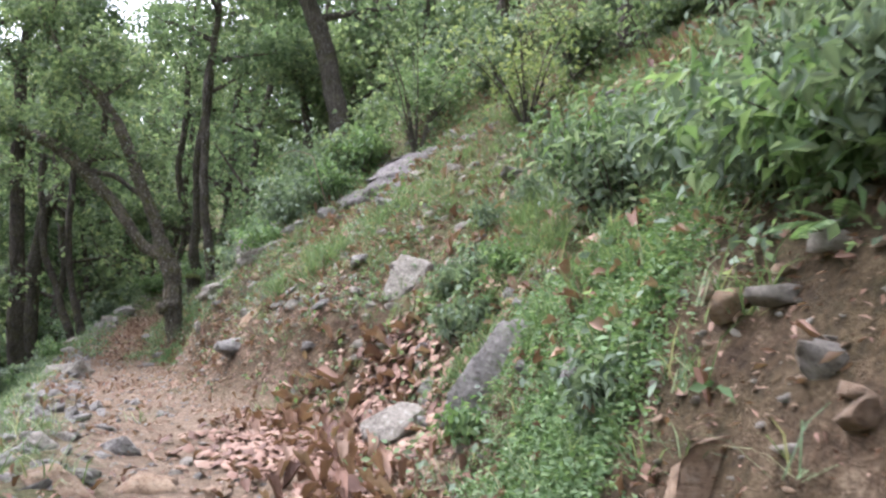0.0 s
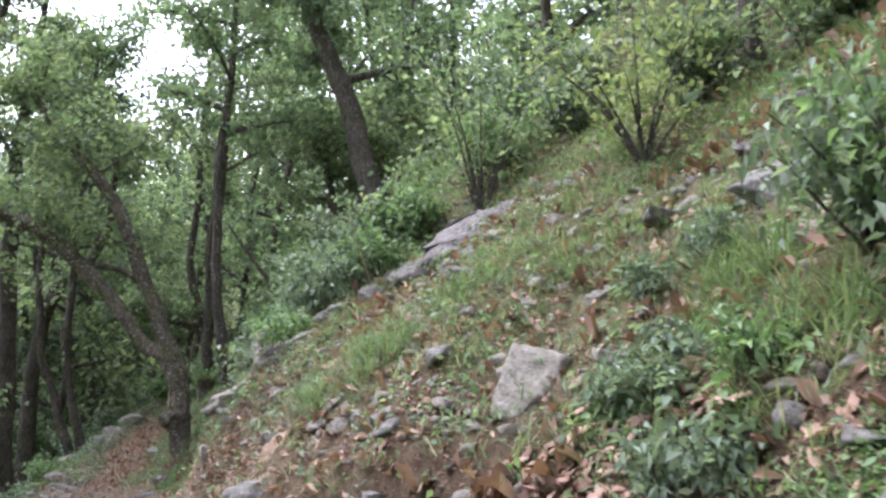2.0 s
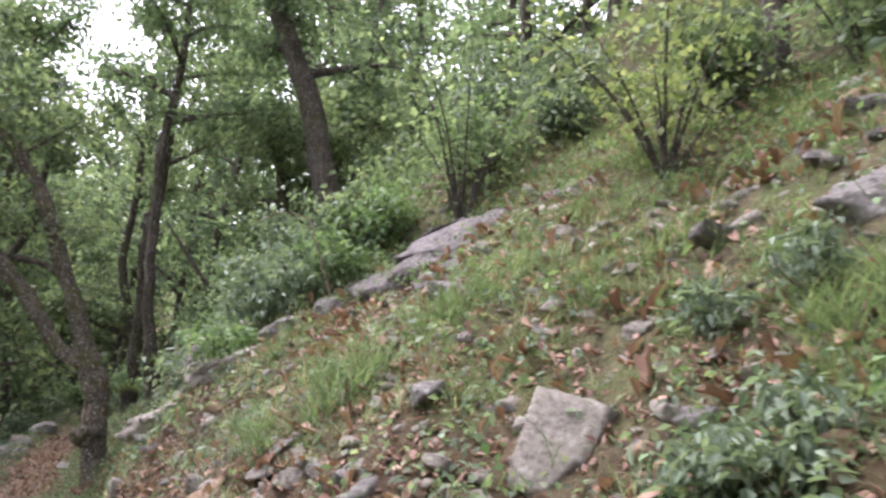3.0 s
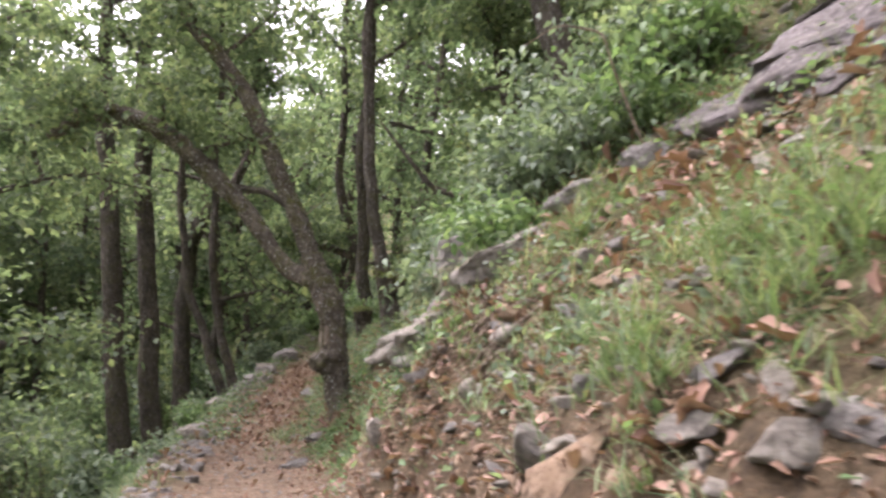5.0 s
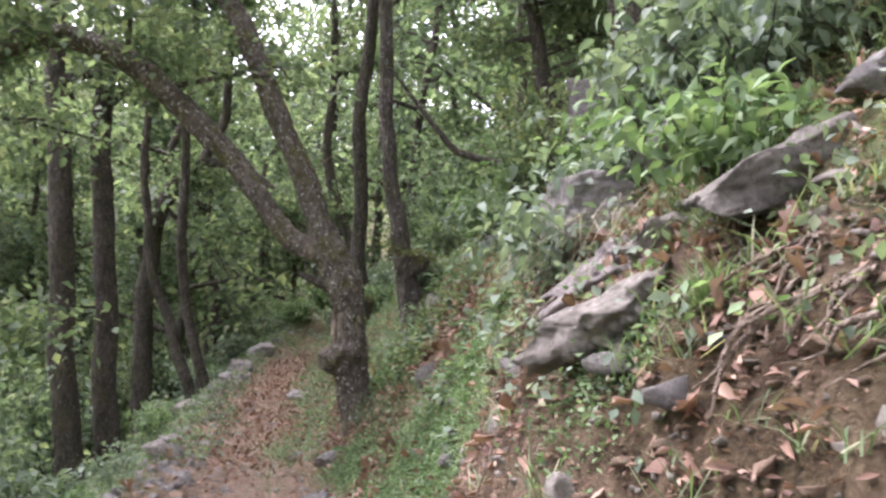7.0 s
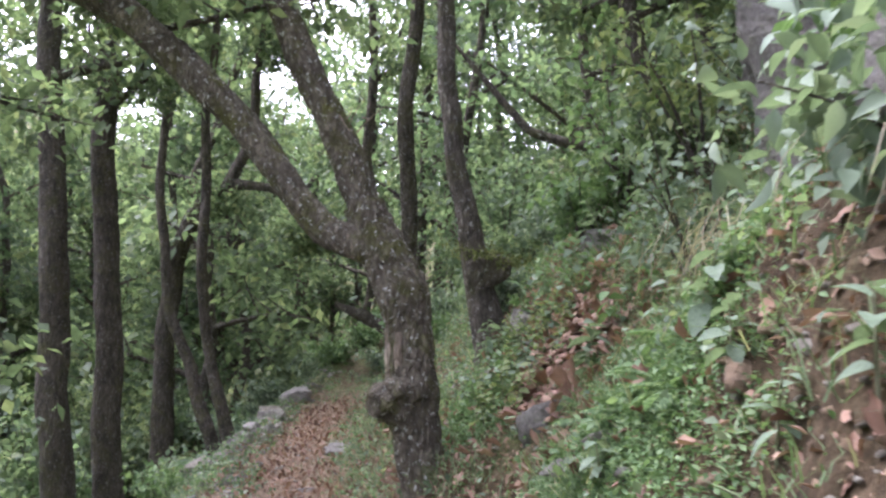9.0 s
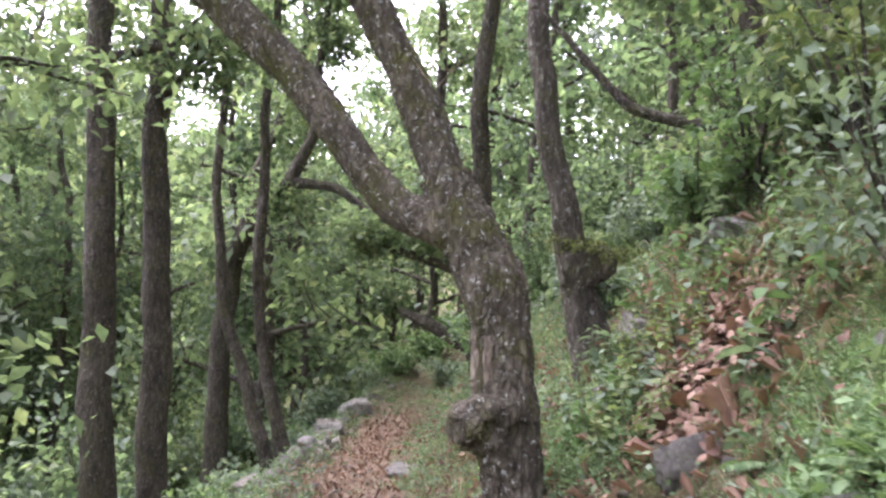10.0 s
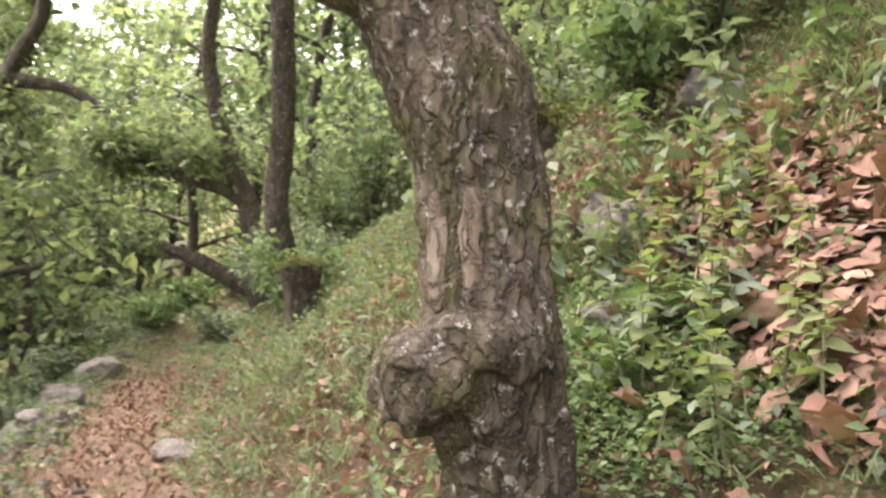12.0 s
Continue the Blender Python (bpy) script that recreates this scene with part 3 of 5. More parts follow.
    for n in range(5):
        b = np.array((-7.2, 18.75, 3.0)) - f + r.normal(0, 0.08, 3)
        e = b + np.array((r.uniform(0.1, 0.4), -0.2, r.uniform(-0.25, 0.25)))
        part("twig", mesh_of("twig", *tube([b, (b + e) / 2 + r.normal(0, 0.03, 3), e], [0.009, 0.006, 0.003], 4, 0, 0, 0.06, False), DRY_WOOD), thing)
    part("crown", mesh_of("crown", *leaf_cloud(np.concatenate(tips), 40, 0.3, 0.15, 61), LEAF_OAK), thing)


old_tree()

DARK_TREE = "slender dark-barked forest tree with small green leaves"
# leaning and arched trees down the slope, left of the trail
tree("tree", [(-13.7, 23.8, g(-13.7, 23.8)), (-13.9, 23.8, -0.5), (-14.15, 23.8, 2.3), (-14.6, 23.8, 5.7), (-14.7, 23.9, 10.0), (-14.4, 24.0, 14.5)], [0.28, 0.25, 0.23, 0.2, 0.13, 0.04], BARK_DARK, LEAF_OAK, 21, DARK_TREE, first=0.45)
tree("tree", [(-13.5, 24.7, g(-13.5, 24.7)), (-13.6, 24.7, -0.6), (-13.85, 24.7, 2.4), (-14.2, 24.7, 7.0), (-14.0, 24.8, 10.5), (-13.6, 24.8, 14.0)], [0.26, 0.24, 0.22, 0.19, 0.12, 0.04], BARK_DARK, LEAF_OAK, 22, DARK_TREE, first=0.45)
tree("tree", [(-12.3, 18.1, g(-12.3, 18.1)), (-12.5, 18.1, 0.6), (-12.75, 18.1, 3.4), (-12.9, 18.2, 8.5)], [0.19, 0.16, 0.14, 0.05], BARK_DARK, LEAF_OAK, 23, DARK_TREE)
tree("tree", [(-16.7, 31.5, g(-16.7, 31.5)), (-16.86, 31.5, -0.2), (-16.85, 31.5, 0.7), (-16.7, 31.5, 3.36), (-16.1, 31.5, 4.75), (-15.1, 31.5, 5.5)], [0.32, 0.28, 0.26, 0.25, 0.24, 0.2], BARK_DARK, LEAF_OAK, 24,
     "arched dark tree bending over towards the trail", limbs=2, first=0.85, reach=1.6, wiggle=0.03,
     extra=(([(-15.2, 31.5, 5.45), (-13.9, 31.5, 5.3), (-12.7, 31.5, 4.45), (-11.6, 31.5, 4.0), (-10.5, 31.5, 3.8)], [0.15, 0.11, 0.09, 0.06, 0.02]),
            ([(-15.2, 31.5, 5.4), (-14.5, 31.5, 6.7), (-14.5, 31.5, 8.2), (-14.2, 31.5, 11.0)], [0.17, 0.14, 0.12, 0.04])))
tree("tree", [(-13.5, 28.3, g(-13.5, 28.3)), (-14.1, 28.3, 0.3), (-14.7, 28.3, 1.8), (-15.2, 28.3, 4.5), (-15.1, 28.3, 12.5)], [0.16, 0.13, 0.12, 0.1, 0.04], BARK_DARK, LEAF_OAK, 25, DARK_TREE, first=0.65)
tree("tree", [(-13.0, 28.0, g(-13.0, 28.0)), (-13.6, 28.0, 0.7), (-13.8, 28.0, 2.6), (-13.9, 28.0, 6.0), (-13.7, 28.0, 13.5)], [0.16, 0.12, 0.115, 0.1, 0.04], BARK_DARK, LEAF_DEEP, 26, DARK_TREE, first=0.65)
tree("tree", [(-9.6, 30.0, g(-9.6, 30.0)), (-9.9, 30.0, 1.6), (-10.0, 30.0, 2.7), (-10.4, 30.0, 3.5), (-10.7, 30.0, 5.4), (-10.6, 30.0, 14.0)], [0.24, 0.2, 0.18, 0.16, 0.13, 0.04], BARK_DARK, LEAF_OAK, 27,
     "dark tree with a long mossy sideways limb", limbs=7, first=0.5, extra=(([(-10.0, 30.0, 2.75), (-10.4, 30.0, 3.05), (-11.1, 30.0, 3.26), (-11.8, 30.0, 3.5), (-12.6, 30.0, 3.75)], [0.12, 0.11, 0.1, 0.08, 0.03]),))
# trees beside and above the trail
tree("tree", [(-8.75, 27.0, g(-8.75, 27.0)), (-8.85, 26.6, 2.5), (-8.75, 26.2, 5.0), (-8.4, 25.7, 8.0), (-8.3, 25.7, 14.5)], [0.19, 0.16, 0.15, 0.12, 0.04], BARK_GREY, LEAF_OAK, 31, "straight grey forest tree above the trail", first=0.45)
tree("tree", [(-6.3, 20.9, g(-6.3, 20.9)), (-6.45, 20.9, 1.9), (-6.64, 20.9, 2.55), (-6.74, 20.9, 3.0), (-6.8, 20.9, 3.7), (-6.84, 20.9, 4.3), (-6.9, 21.0, 7.0), (-6.8, 21.0, 13.0)], [0.2, 0.15, 0.12, 0.115, 0.11, 0.105, 0.09, 0.04], BARK_GREY, LEAF_DEEP, 32,
     "pale-patched grey tree rising from a swollen mossy foot", first=0.55)
tree("tree", [(-3.1, 21.0, g(-3.1, 21.0)), (-3.3, 21.0, 6.0), (-4.0, 21.0, 8.0), (-4.9, 21.0, 10.1), (-5.2, 21.0, 13.0)], [0.32, 0.28, 0.25, 0.2, 0.06], BARK_GREY, LEAF_DEEP, 33, "stout leaning grey tree on the hillside", first=0.5)
tree("tree", [(-4.35, 24.0, g(-4.35, 24.0)), (-4.5, 24.0, 4.9), (-4.7, 24.0, 5.6), (-5.1, 24.0, 8.5)], [0.2, 0.17, 0.16, 0.05], BARK_DARK, LEAF_OAK, 34, "dark forest tree on the hillside", first=0.5)
tree("tree", [(-3.2, 26.0, g(-3.2, 26.0)), (-3.5, 26.0, 6.2), (-3.9, 26.0, 10.0)], [0.16, 0.14, 0.05], BARK_DARK, LEAF_OAK, 35, "dark forest tree on the hillside", first=0.45)
tree("tree", [(2.5, 12.3, g(2.5, 12.3)), (2.5, 12.3, 7.2), (2.4, 12.3, 11.0)], [0.15, 0.13, 0.05], BARK_DARK, LEAF_OAK, 36, "slim dark tree high on the slope", first=0.45)


def forest():
    """Trees of four growths, through the wood on both sides of the trail, and unseen ones behind its start."""
    r = np.random.default_rng(77)
    kinds = []
    for n in range(5):
        h = r.uniform(13, 17)
        bend = r.normal(0, 0.5, (4, 2))
        line = [(0, 0, 0)] + [(bend[k, 0] * (k + 1) / 3, bend[k, 1] * (k + 1) / 3, h * (k + 1) / 4) for k in range(4)]
        kinds.append(tree("tree", np.array(line, float) + (-18.0 - 2.4 * n, 38.0 + 3 * n, g(-18.0 - 2.4 * n, 38.0 + 3 * n)), [0.17, 0.14, 0.12, 0.09, 0.03], (BARK_DARK, BARK_GREY)[n % 2], (LEAF_OAK, LEAF_DEEP, LEAF_OAK)[n % 3],
                          80 + n, "leafy forest tree with a slightly crooked trunk", limbs=13, first=0.13, reach=3.1, each=19, puff=0.48, leaf=0.29, sides=6, wiggle=0.1))
    taken = [(-13.7, 23.8), (-12.3, 18.1), (-16.7, 31.5), (-13.2, 28.1), (-9.6, 30.0), (-8.5, 25.7), (-6.3, 20.9), (-3.1, 21.0), (-4.35, 24.0), (-3.2, 26.0), (2.5, 12.3), (-6.5, 18.8)]
    # stretches of the plan: along from, to; aside from, to; how many
    # the last stretch is unseen trees, added behind the start to enclose the light
    for s0, s1, u0, u1, many in ((25, 62, -26, -2.8, 30), (38, 62, -26, -8, 7), (12, 26, -26, -11.0, 10), (30, 62, 4.0, 15, 9), (36, 50, 0.0, 7.0, 3), (42, 62, -2.8, 3.0, 6), (6, 24, 7.5, 17, 10), (0, 12, -20, -6, 4), (-14, -3, -12, 10, 5)):
        for _ in range(many):
            for _ in range(30):
                s, u = r.uniform(s0, s1), r.uniform(u0, u1)
                x, y = (float(a) for a in from_trail(s, u))
                if not (s < 36 and -7.0 < u < 0) and all((x - a) ** 2 + (y - b) ** 2 > 1.7 ** 2 for a, b in taken):
                    break
            taken.append((x, y))
            k = r.uniform(0.8, 1.15) + (0.2 if s > 36 else 0)
            copy_thing(kinds[r.integers(5)], pose(x, y, g(x, y) - 0.05, r.normal(0, 3), r.normal(0, 3), r.uniform(0, 360)) @ Matrix.Diagonal((k, k, k * r.uniform(0.9, 1.1), 1)))


forest()


def far_woods():
    """The wooded valley side and hilltop far off."""
    r = np.random.default_rng(91)
    s = np.r_[r.uniform(30, 140, 200), r.uniform(-60, 120, 180), r.uniform(-30, 110, 110), r.uniform(24, 100, 130)]
    u = np.r_[r.uniform(-40, 30, 200), r.uniform(-150, -30, 180), r.uniform(18, 60, 110), r.uniform(-60, -20, 130)]
    keep = (np.abs(u) > 16) | (s > 62)
    x, y = from_trail(s[keep], u[keep])
    base = on_ground(x, y)
    tops = np.repeat(base, 16, 0) + r.normal(size=(len(base) * 16, 3)) * (2.2, 2.2, 4.4) + (0, 0, 8.0)
    v = leaf_cloud(tops, 12, 0.95, 0.85, 92, SMALL, 0.7)
    stems = [tube([b - (0, 0, 0.3), b + (0.2, 0, 5)], [0.2, 0.1], 5, 0, 0, 1.5, False) for b in base]
    tagged(part("far_woods", mesh_of("far_woods", *v, LEAF_OAK)), "distant green woodland canopy on the valley sides", "woods", kind="stuff")
    tagged(part("far_trunks", mesh_of("far_trunks", *bundle(stems), BARK_DARK)), "distant dark tree trunks in the woodland", "woods", kind="stuff")


far_woods()


# ---- rocks ----
ROCKS = "stones on the hillside"


def rock(x, y, w, d, h, material, label, yaw=0.0, tilt=0.0, lean=0.0, sink=0.5, seed=0, lift=0.0, cuts=16, boxy=0.75, rough=0.09, category="rock", group=ROCKS, level=0):
    """A stone of that width, depth and height, part sunk into the ground."""
    level = level or (5 if max(w, d, h) > 0.7 else 4 if max(w, d, h) > 0.4 else 3)
    v, f = boulder(level, seed * 13 + int(abs(x * 131 + y * 57)), cuts, rough, boxy)
    ob = new("rock", mesh_of("rock", v * (w, d, h), f, material))
    ob.matrix_world = pose(x, y, g(x, y) + h * (0.5 - sink) + lift, tilt, lean, yaw)
    return tagged(ob, label, category, group)


def slab(x, y, w, d, thick, material, label, yaw=0.0, toward=(0.0, 0.0), seed=0, lift=0.0, boxy=0.3, rough=0.04, cuts=4):
    """A flat stone lying on the slope, tipped a little by toward from the ground's own tilt."""
    v, f = boulder(4, seed * 17 + 3, cuts, rough, boxy)
    ob = new("rock", mesh_of("rock", v * (w, d, thick), f, material))
    e = 0.3
    up = Vector(((g(x - e, y) - g(x + e, y)) / (2 * e) + toward[0], (g(x, y - e) - g(x, y + e)) / (2 * e) + toward[1], 1.0)).normalized()
    ob.matrix_world = Matrix.Translation((x, y, g(x, y) + lift)) @ up.to_track_quat("Z", "Y").to_matrix().to_4x4() @ pose(0, 0, 0, 0, 0, yaw)
    return tagged(ob, label, "rock", ROCKS)


def set_slab(centre, across, up, w, thick, h, material, label, taper=0.0, seed=0, cuts=4, rough=0.04, boxy=0.0):
    """A flat stone with its width along across and its length along up, narrowing upwards by taper."""
    v, f = boulder(4, seed * 19 + 5, cuts, rough, boxy)
    v = v * np.stack([1 - taper * v[:, 2], np.ones(len(v)), np.ones(len(v))], -1) * (w, thick, h)
    ez = Vector(up).normalized()
    ey = ez.cross(Vector(across)).normalized()
    ex = ey.cross(ez)
    ob = new("rock", mesh_of("rock", v, f, material))
    ob.matrix_world = Matrix.Translation(centre) @ Matrix((ex, ey, ez)).transposed().to_4x4()
    return tagged(ob, label, "rock", ROCKS)


PALE, TAN, GREY = "pale weathered stone lying on the ground", "tan sandstone lying on the bare earth", "grey lichened stone half sunk in the slope"
# along the trail's outer edge
rock(-6.16, 12.9, 0.8, 0.6, 0.45, STONE_PALE, "large rounded pale boulder on the trail's outer edge", 20, seed=1)
rock(-2.58, 5.2, 0.27, 0.25, 0.2, STONE_PALE, PALE, 40, seed=2)
rock(-2.28, 5.75, 0.38, 0.3, 0.24, STONE_GREY, GREY, 10, seed=3)
rock(-2.1, 4.55, 0.55, 0.4, 0.26, STONE_TAN, "large tan stone on the grassy trail edge", -15, seed=4)
rock(-1.75, 4.85, 0.4, 0.3, 0.18, STONE_TAN, TAN, 25, seed=5)
rock(-1.3, 4.78, 0.2, 0.16, 0.11, STONE_TAN, TAN, 5, seed=6)
rock(-2.6, 5.55, 0.16, 0.14, 0.1, STONE_PALE, PALE, 70, seed=7)
rock(-7.5, 12.8, 0.35, 0.3, 0.16, STONE_PALE, PALE, 30, seed=8)
# leafy toe of the bank
rock(-0.34, 6.1, 0.52, 0.34, 0.32, STONE_PALE, "pale cream stone tilted among dead leaves", 35, 0, -28, 0.25, 9)
set_slab((0.34, 5.28, 0.72), (1.0, -0.1, -0.2), (0.34, 0.35, 0.85), 0.42, 0.2, 0.92, STONE_GREY, "grey lichened slab leaning against the mossy bank", 0.75, 10, 8, 0.07)
rock(0.7, 4.06, 0.23, 0.2, 0.18, STONE_GREY, "small grey stone in the mossy bank", 10, seed=11, lift=0.08)
rock(0.93, 2.84, 0.3, 0.3, 0.4, STONE_TAN, "blocky orange-tan stone sticking out of the bank", 15, seed=12, sink=0.5, lift=-0.06, cuts=9, boxy=0.4, rough=0.06)
rock(1.1, 3.07, 0.18, 0.14, 0.15, STONE_TAN, TAN, 60, seed=13, lift=0.03)
rock(1.24, 2.9, 0.1, 0.08, 0.06, STONE_TAN, TAN, 0, seed=14, lift=0.02)
rock(1.18, 2.47, 0.17, 0.14, 0.15, STONE_PALE, PALE, 0, seed=15, lift=0.02)
rock(1.2, 2.25, 0.17, 0.14, 0.13, STONE_TAN, TAN, 20, seed=16, lift=0.02)
rock(-1.22, 7.36, 0.34, 0.2, 0.1, STONE_TAN, TAN, 0, seed=17)
# the slope above
set_slab((-0.48, 8.26, 1.38), (1.0, 0.05, 0.5), (0.42, 0.42, 0.82), 0.36, 0.12, 0.6, STONE_PALE, "flat pale rectangular slab leaning on the slope", -0.45, 18, 3, 0.035)
rock(-1.5, 8.95, 0.36, 0.3, 0.2, STONE_GREY, GREY, 10, -15, -20, seed=19, sink=0.6)
rock(-1.1, 9.2, 0.28, 0.26, 0.2, STONE_GREY, GREY, 50, -15, -15, seed=20, sink=0.6)
rock(0.07, 7.91, 0.24, 0.2, 0.15, STONE_GREY, GREY, 30, seed=21)
rock(-0.17, 7.88, 0.16, 0.12, 0.18, STONE_TAN, TAN, 30, 0, 20, seed=22)
rock(0.33, 7.15, 0.2, 0.16, 0.14, STONE_TAN, TAN, 0, seed=23)
rock(-1.51, 8.66, 0.2, 0.14, 0.12, STONE_PALE, PALE, 15, seed=24)
rock(-1.13, 8.45, 0.13, 0.1, 0.16, STONE_TAN, TAN, 0, seed=25)
rock(-2.55, 10.2, 0.3, 0.25, 0.2, STONE_PALE, PALE, 0, seed=26)
rock(-2.5, 9.35, 0.5, 0.32, 0.3, STONE_GREY, GREY, 30, seed=27)
rock(-0.04, 10.6, 0.26, 0.2, 0.17, STONE_PALE, PALE, 0, seed=28)
MAUVE = "mauve-grey bedrock slab bare on the slope"
slab(-0.75, 12.25, 2.0, 1.0, 0.5, STONE_MAUVE, "broad mauve-grey bedrock slab bare on the slope", 30, (0.0, -0.5), 29, -0.12, 0.6, 0.2, 22)
slab(-1.5, 12.75, 0.95, 0.6, 0.3, STONE_MAUVE, MAUVE, 25, (0.0, -0.6), 30, -0.08, 0.6, 0.2, 16)
slab(-1.0, 11.75, 0.7, 0.4, 0.2, STONE_MAUVE, MAUVE, 35, (0.0, -0.4), 131, 0.0, 0.4, 0.14, 12)
slab(0.25, 11.9, 1.0, 0.5, 0.3, STONE_MAUVE, MAUVE, 35, (0.0, -0.4), 31, -0.1, 0.6, 0.2, 16)
slab(-2.1, 12.9, 0.6, 0.5, 0.3, STONE_GREY, GREY, 10, (0.0, -0.5), 132, 0.0, 0.45, 0.14, 12)
rock(1.4, 8.45, 0.72, 0.6, 0.6, STONE_GREY, "large dark-bellied grey rock jutting from the slope", 25, -18, -15, seed=32, sink=0.6, cuts=9, boxy=0.5)
rock(0.73, 9.24, 0.5, 0.28, 0.14, STONE_GREY, GREY, 10, -20, seed=33)
rock(0.89, 9.62, 0.3, 0.22, 0.14, STONE_GREY, GREY, 0, seed=34)
rock(1.35, 9.28, 0.3, 0.24, 0.14, STONE_GREY, GREY, 30, seed=35)
rock(1.79, 9.43, 0.45, 0.3, 0.18, STONE_GREY, GREY, 0, seed=36)
rock(-0.96, 10.87, 0.35, 0.26, 0.18, STONE_GREY, GREY, 0, seed=37)
rock(0.68, 8.39, 0.24, 0.2, 0.16, STONE_TAN, TAN, 0, seed=38)
# flat stones lying on the open slope
for n, (x, y, w) in enumerate(((-2.1, 9.62, 0.2), (-1.98, 9.8, 0.22), (-2.46, 9.85, 0.42), (-1.85, 9.55, 0.18), (-1.72, 9.28, 0.2), (-2.3, 9.6, 0.16), (-2.0, 10.5, 0.2), (-1.6, 10.9, 0.24), (-2.2, 10.95, 0.18), (-1.9, 11.4, 0.22), (-1.4, 11.5, 0.2), (-2.35, 11.6, 0.24), (0.1, 8.9, 0.3), (-0.4, 9.3, 0.22), (0.55, 9.0, 0.26), (-0.9, 9.6, 0.2), (1.5, 9.7, 0.34), (1.9, 9.9, 0.3), (1.75, 10.2, 0.4), (2.3, 10.4, 0.5), (-1.3, 10.0, 0.18), (0.9, 10.3, 0.22))):
    slab(x, y, w, w * 0.7, w * 0.3, (STONE_PALE, STONE_GREY, STONE_TAN)[n % 3], ("flat pale stone lying on the slope", "flat grey stone lying on the slope", "flat tan stone lying on the slope")[n % 3], 37 * n, (0.1, -0.15), 140 + n, 0.015, 0.45, 0.1, 8)
# the rocky ridge where the bank turns
rock(-3.78, 12.88, 0.85, 0.46, 0.36, STONE_PALE, "rough pale grey rock capping the bank", 15, 20, -24, 0.5, 40, cuts=14, boxy=0.7, rough=0.2, level=5)
rock(-3.85, 14.85, 0.9, 0.65, 0.75, STONE_GREY, "grey rock standing out of the bank", -50, 15, 0, seed=41, sink=0.35, cuts=9, boxy=0.5)
rock(-3.15, 12.95, 1.0, 0.42, 0.32, STONE_PALE, "pale lichened rock along the ridge", 30, 0, -20, 0.25, 42)
rock(-2.65, 13.1, 0.6, 0.35, 0.25, STONE_GREY, GREY, 30, 0, -15, seed=43)
rock(-2.6, 14.4, 0.6, 0.5, 0.5, STONE_GREY, "grey boulder above the ridge", 10, seed=44, sink=0.2)
rock(-3.3, 14.5, 0.5, 0.45, 0.42, STONE_GREY, "grey boulder above the ridge", 40, seed=45, sink=0.2)
rock(-3.55, 15.1, 0.5, 0.45, 0.45, STONE_GREY, "grey boulder above the ridge", 15, seed=46, sink=0.2)
rock(-2.92, 11.9, 0.24, 0.2, 0.14, STONE_TAN, TAN, 0, seed=47)
rock(-2.48, 11.93, 0.26, 0.2, 0.18, STONE_PALE, PALE, 0, seed=48)
rock(-3.95, 12.46, 0.15, 0.13, 0.22, STONE_PALE, "small upright white-faced stone at the bank's foot", 10, seed=49, sink=0.2, cuts=6)
rock(-4.64, 14.1, 0.26, 0.22, 0.17, STONE_TAN, "orange-tan stone on the trail's inner edge", 20, seed=50, sink=0.2)
rock(-1.86, 9.35, 0.24, 0.2, 0.15, STONE_PALE, PALE, 0, seed=51, sink=0.6)
# past the ridge
rock(-3.76, 13.92, 1.1, 0.85, 0.42, STONE_BANDED, "big banded pinkish-grey slab in the bank", -50, 28, -14, 0.62, 52, cuts=24, boxy=0.6, rough=0.2, level=6)
rock(-3.5, 13.4, 0.5, 0.35, 0.26, STONE_PALE, PALE, 20, seed=53, rough=0.16, level=5)
rock(-3.15, 18.4, 2.2, 1.7, 2.9, STONE_DARK, "great dark overhanging rock in the hillside", 35, seed=55, sink=0.4, cuts=12, rough=0.13, boxy=0.6)
rock(-4.07, 13.26, 0.24, 0.19, 0.22, STONE_TAN, "blocky tan stone in the bare bank", 20, seed=56, lift=-0.03)
rock(-4.32, 13.84, 0.14, 0.12, 0.1, STONE_PALE, PALE, 0, seed=57, lift=0.02)
rock(-5.25, 16.8, 0.32, 0.26, 0.2, STONE_GREY, "grey stone at the foot of the mossy bank", 0, seed=58)
rock(-6.3, 16.6, 0.4, 0.3, 0.2, STONE_GREY, GREY, 30, seed=59)
rock(-6.65, 18.2, 0.36, 0.3, 0.22, STONE_GREY, "grey stone at the old tree's foot", 30, seed=60)
rock(-7.2, 18.9, 0.45, 0.32, 0.2, STONE_GREY, GREY, 0, seed=61)
rock(-5.85, 20.3, 0.42, 0.36, 0.36, STONE_GREY, "rounded grey boulder among weeds", 0, seed=62, sink=0.5)
rock(-5.66, 19.0, 0.32, 0.2, 0.13, STONE_TAN, "flat tan stone in the leaf litter", 10, -12, seed=63, lift=0.02)
rock(-5.42, 18.25, 0.62, 0.5, 0.4, STONE_DARK, "smooth dark brown rock in the bank", 30, 0, -15, seed=64, sink=0.75)
rock(-6.09, 19.7, 0.22, 0.2, 0.16, STONE_GREY, GREY, 0, seed=65)
rock(-5.1, 21.2, 0.75, 0.5, 0.4, STONE_GREY, GREY, 20, seed=66)
# further along the trail
rock(-9.45, 24.9, 0.7, 1.1, 0.22, STONE_GREY, "flat grey slab set in the trail edge", 20, seed=67)
rock(-11.0, 25.3, 0.34, 0.28, 0.22, STONE_PALE, PALE, 0, seed=68)
rock(-13.0, 31.3, 0.9, 0.7, 0.5, STONE_GREY, "cluster of large grey rocks on the trail's outer edge", 10, seed=69)
rock(-12.7, 29.7, 0.6, 0.5, 0.35, STONE_GREY, GREY, 40, seed=70)
rock(-12.2, 28.3, 0.7, 0.5, 0.4, STONE_GREY, GREY, 0, seed=71)
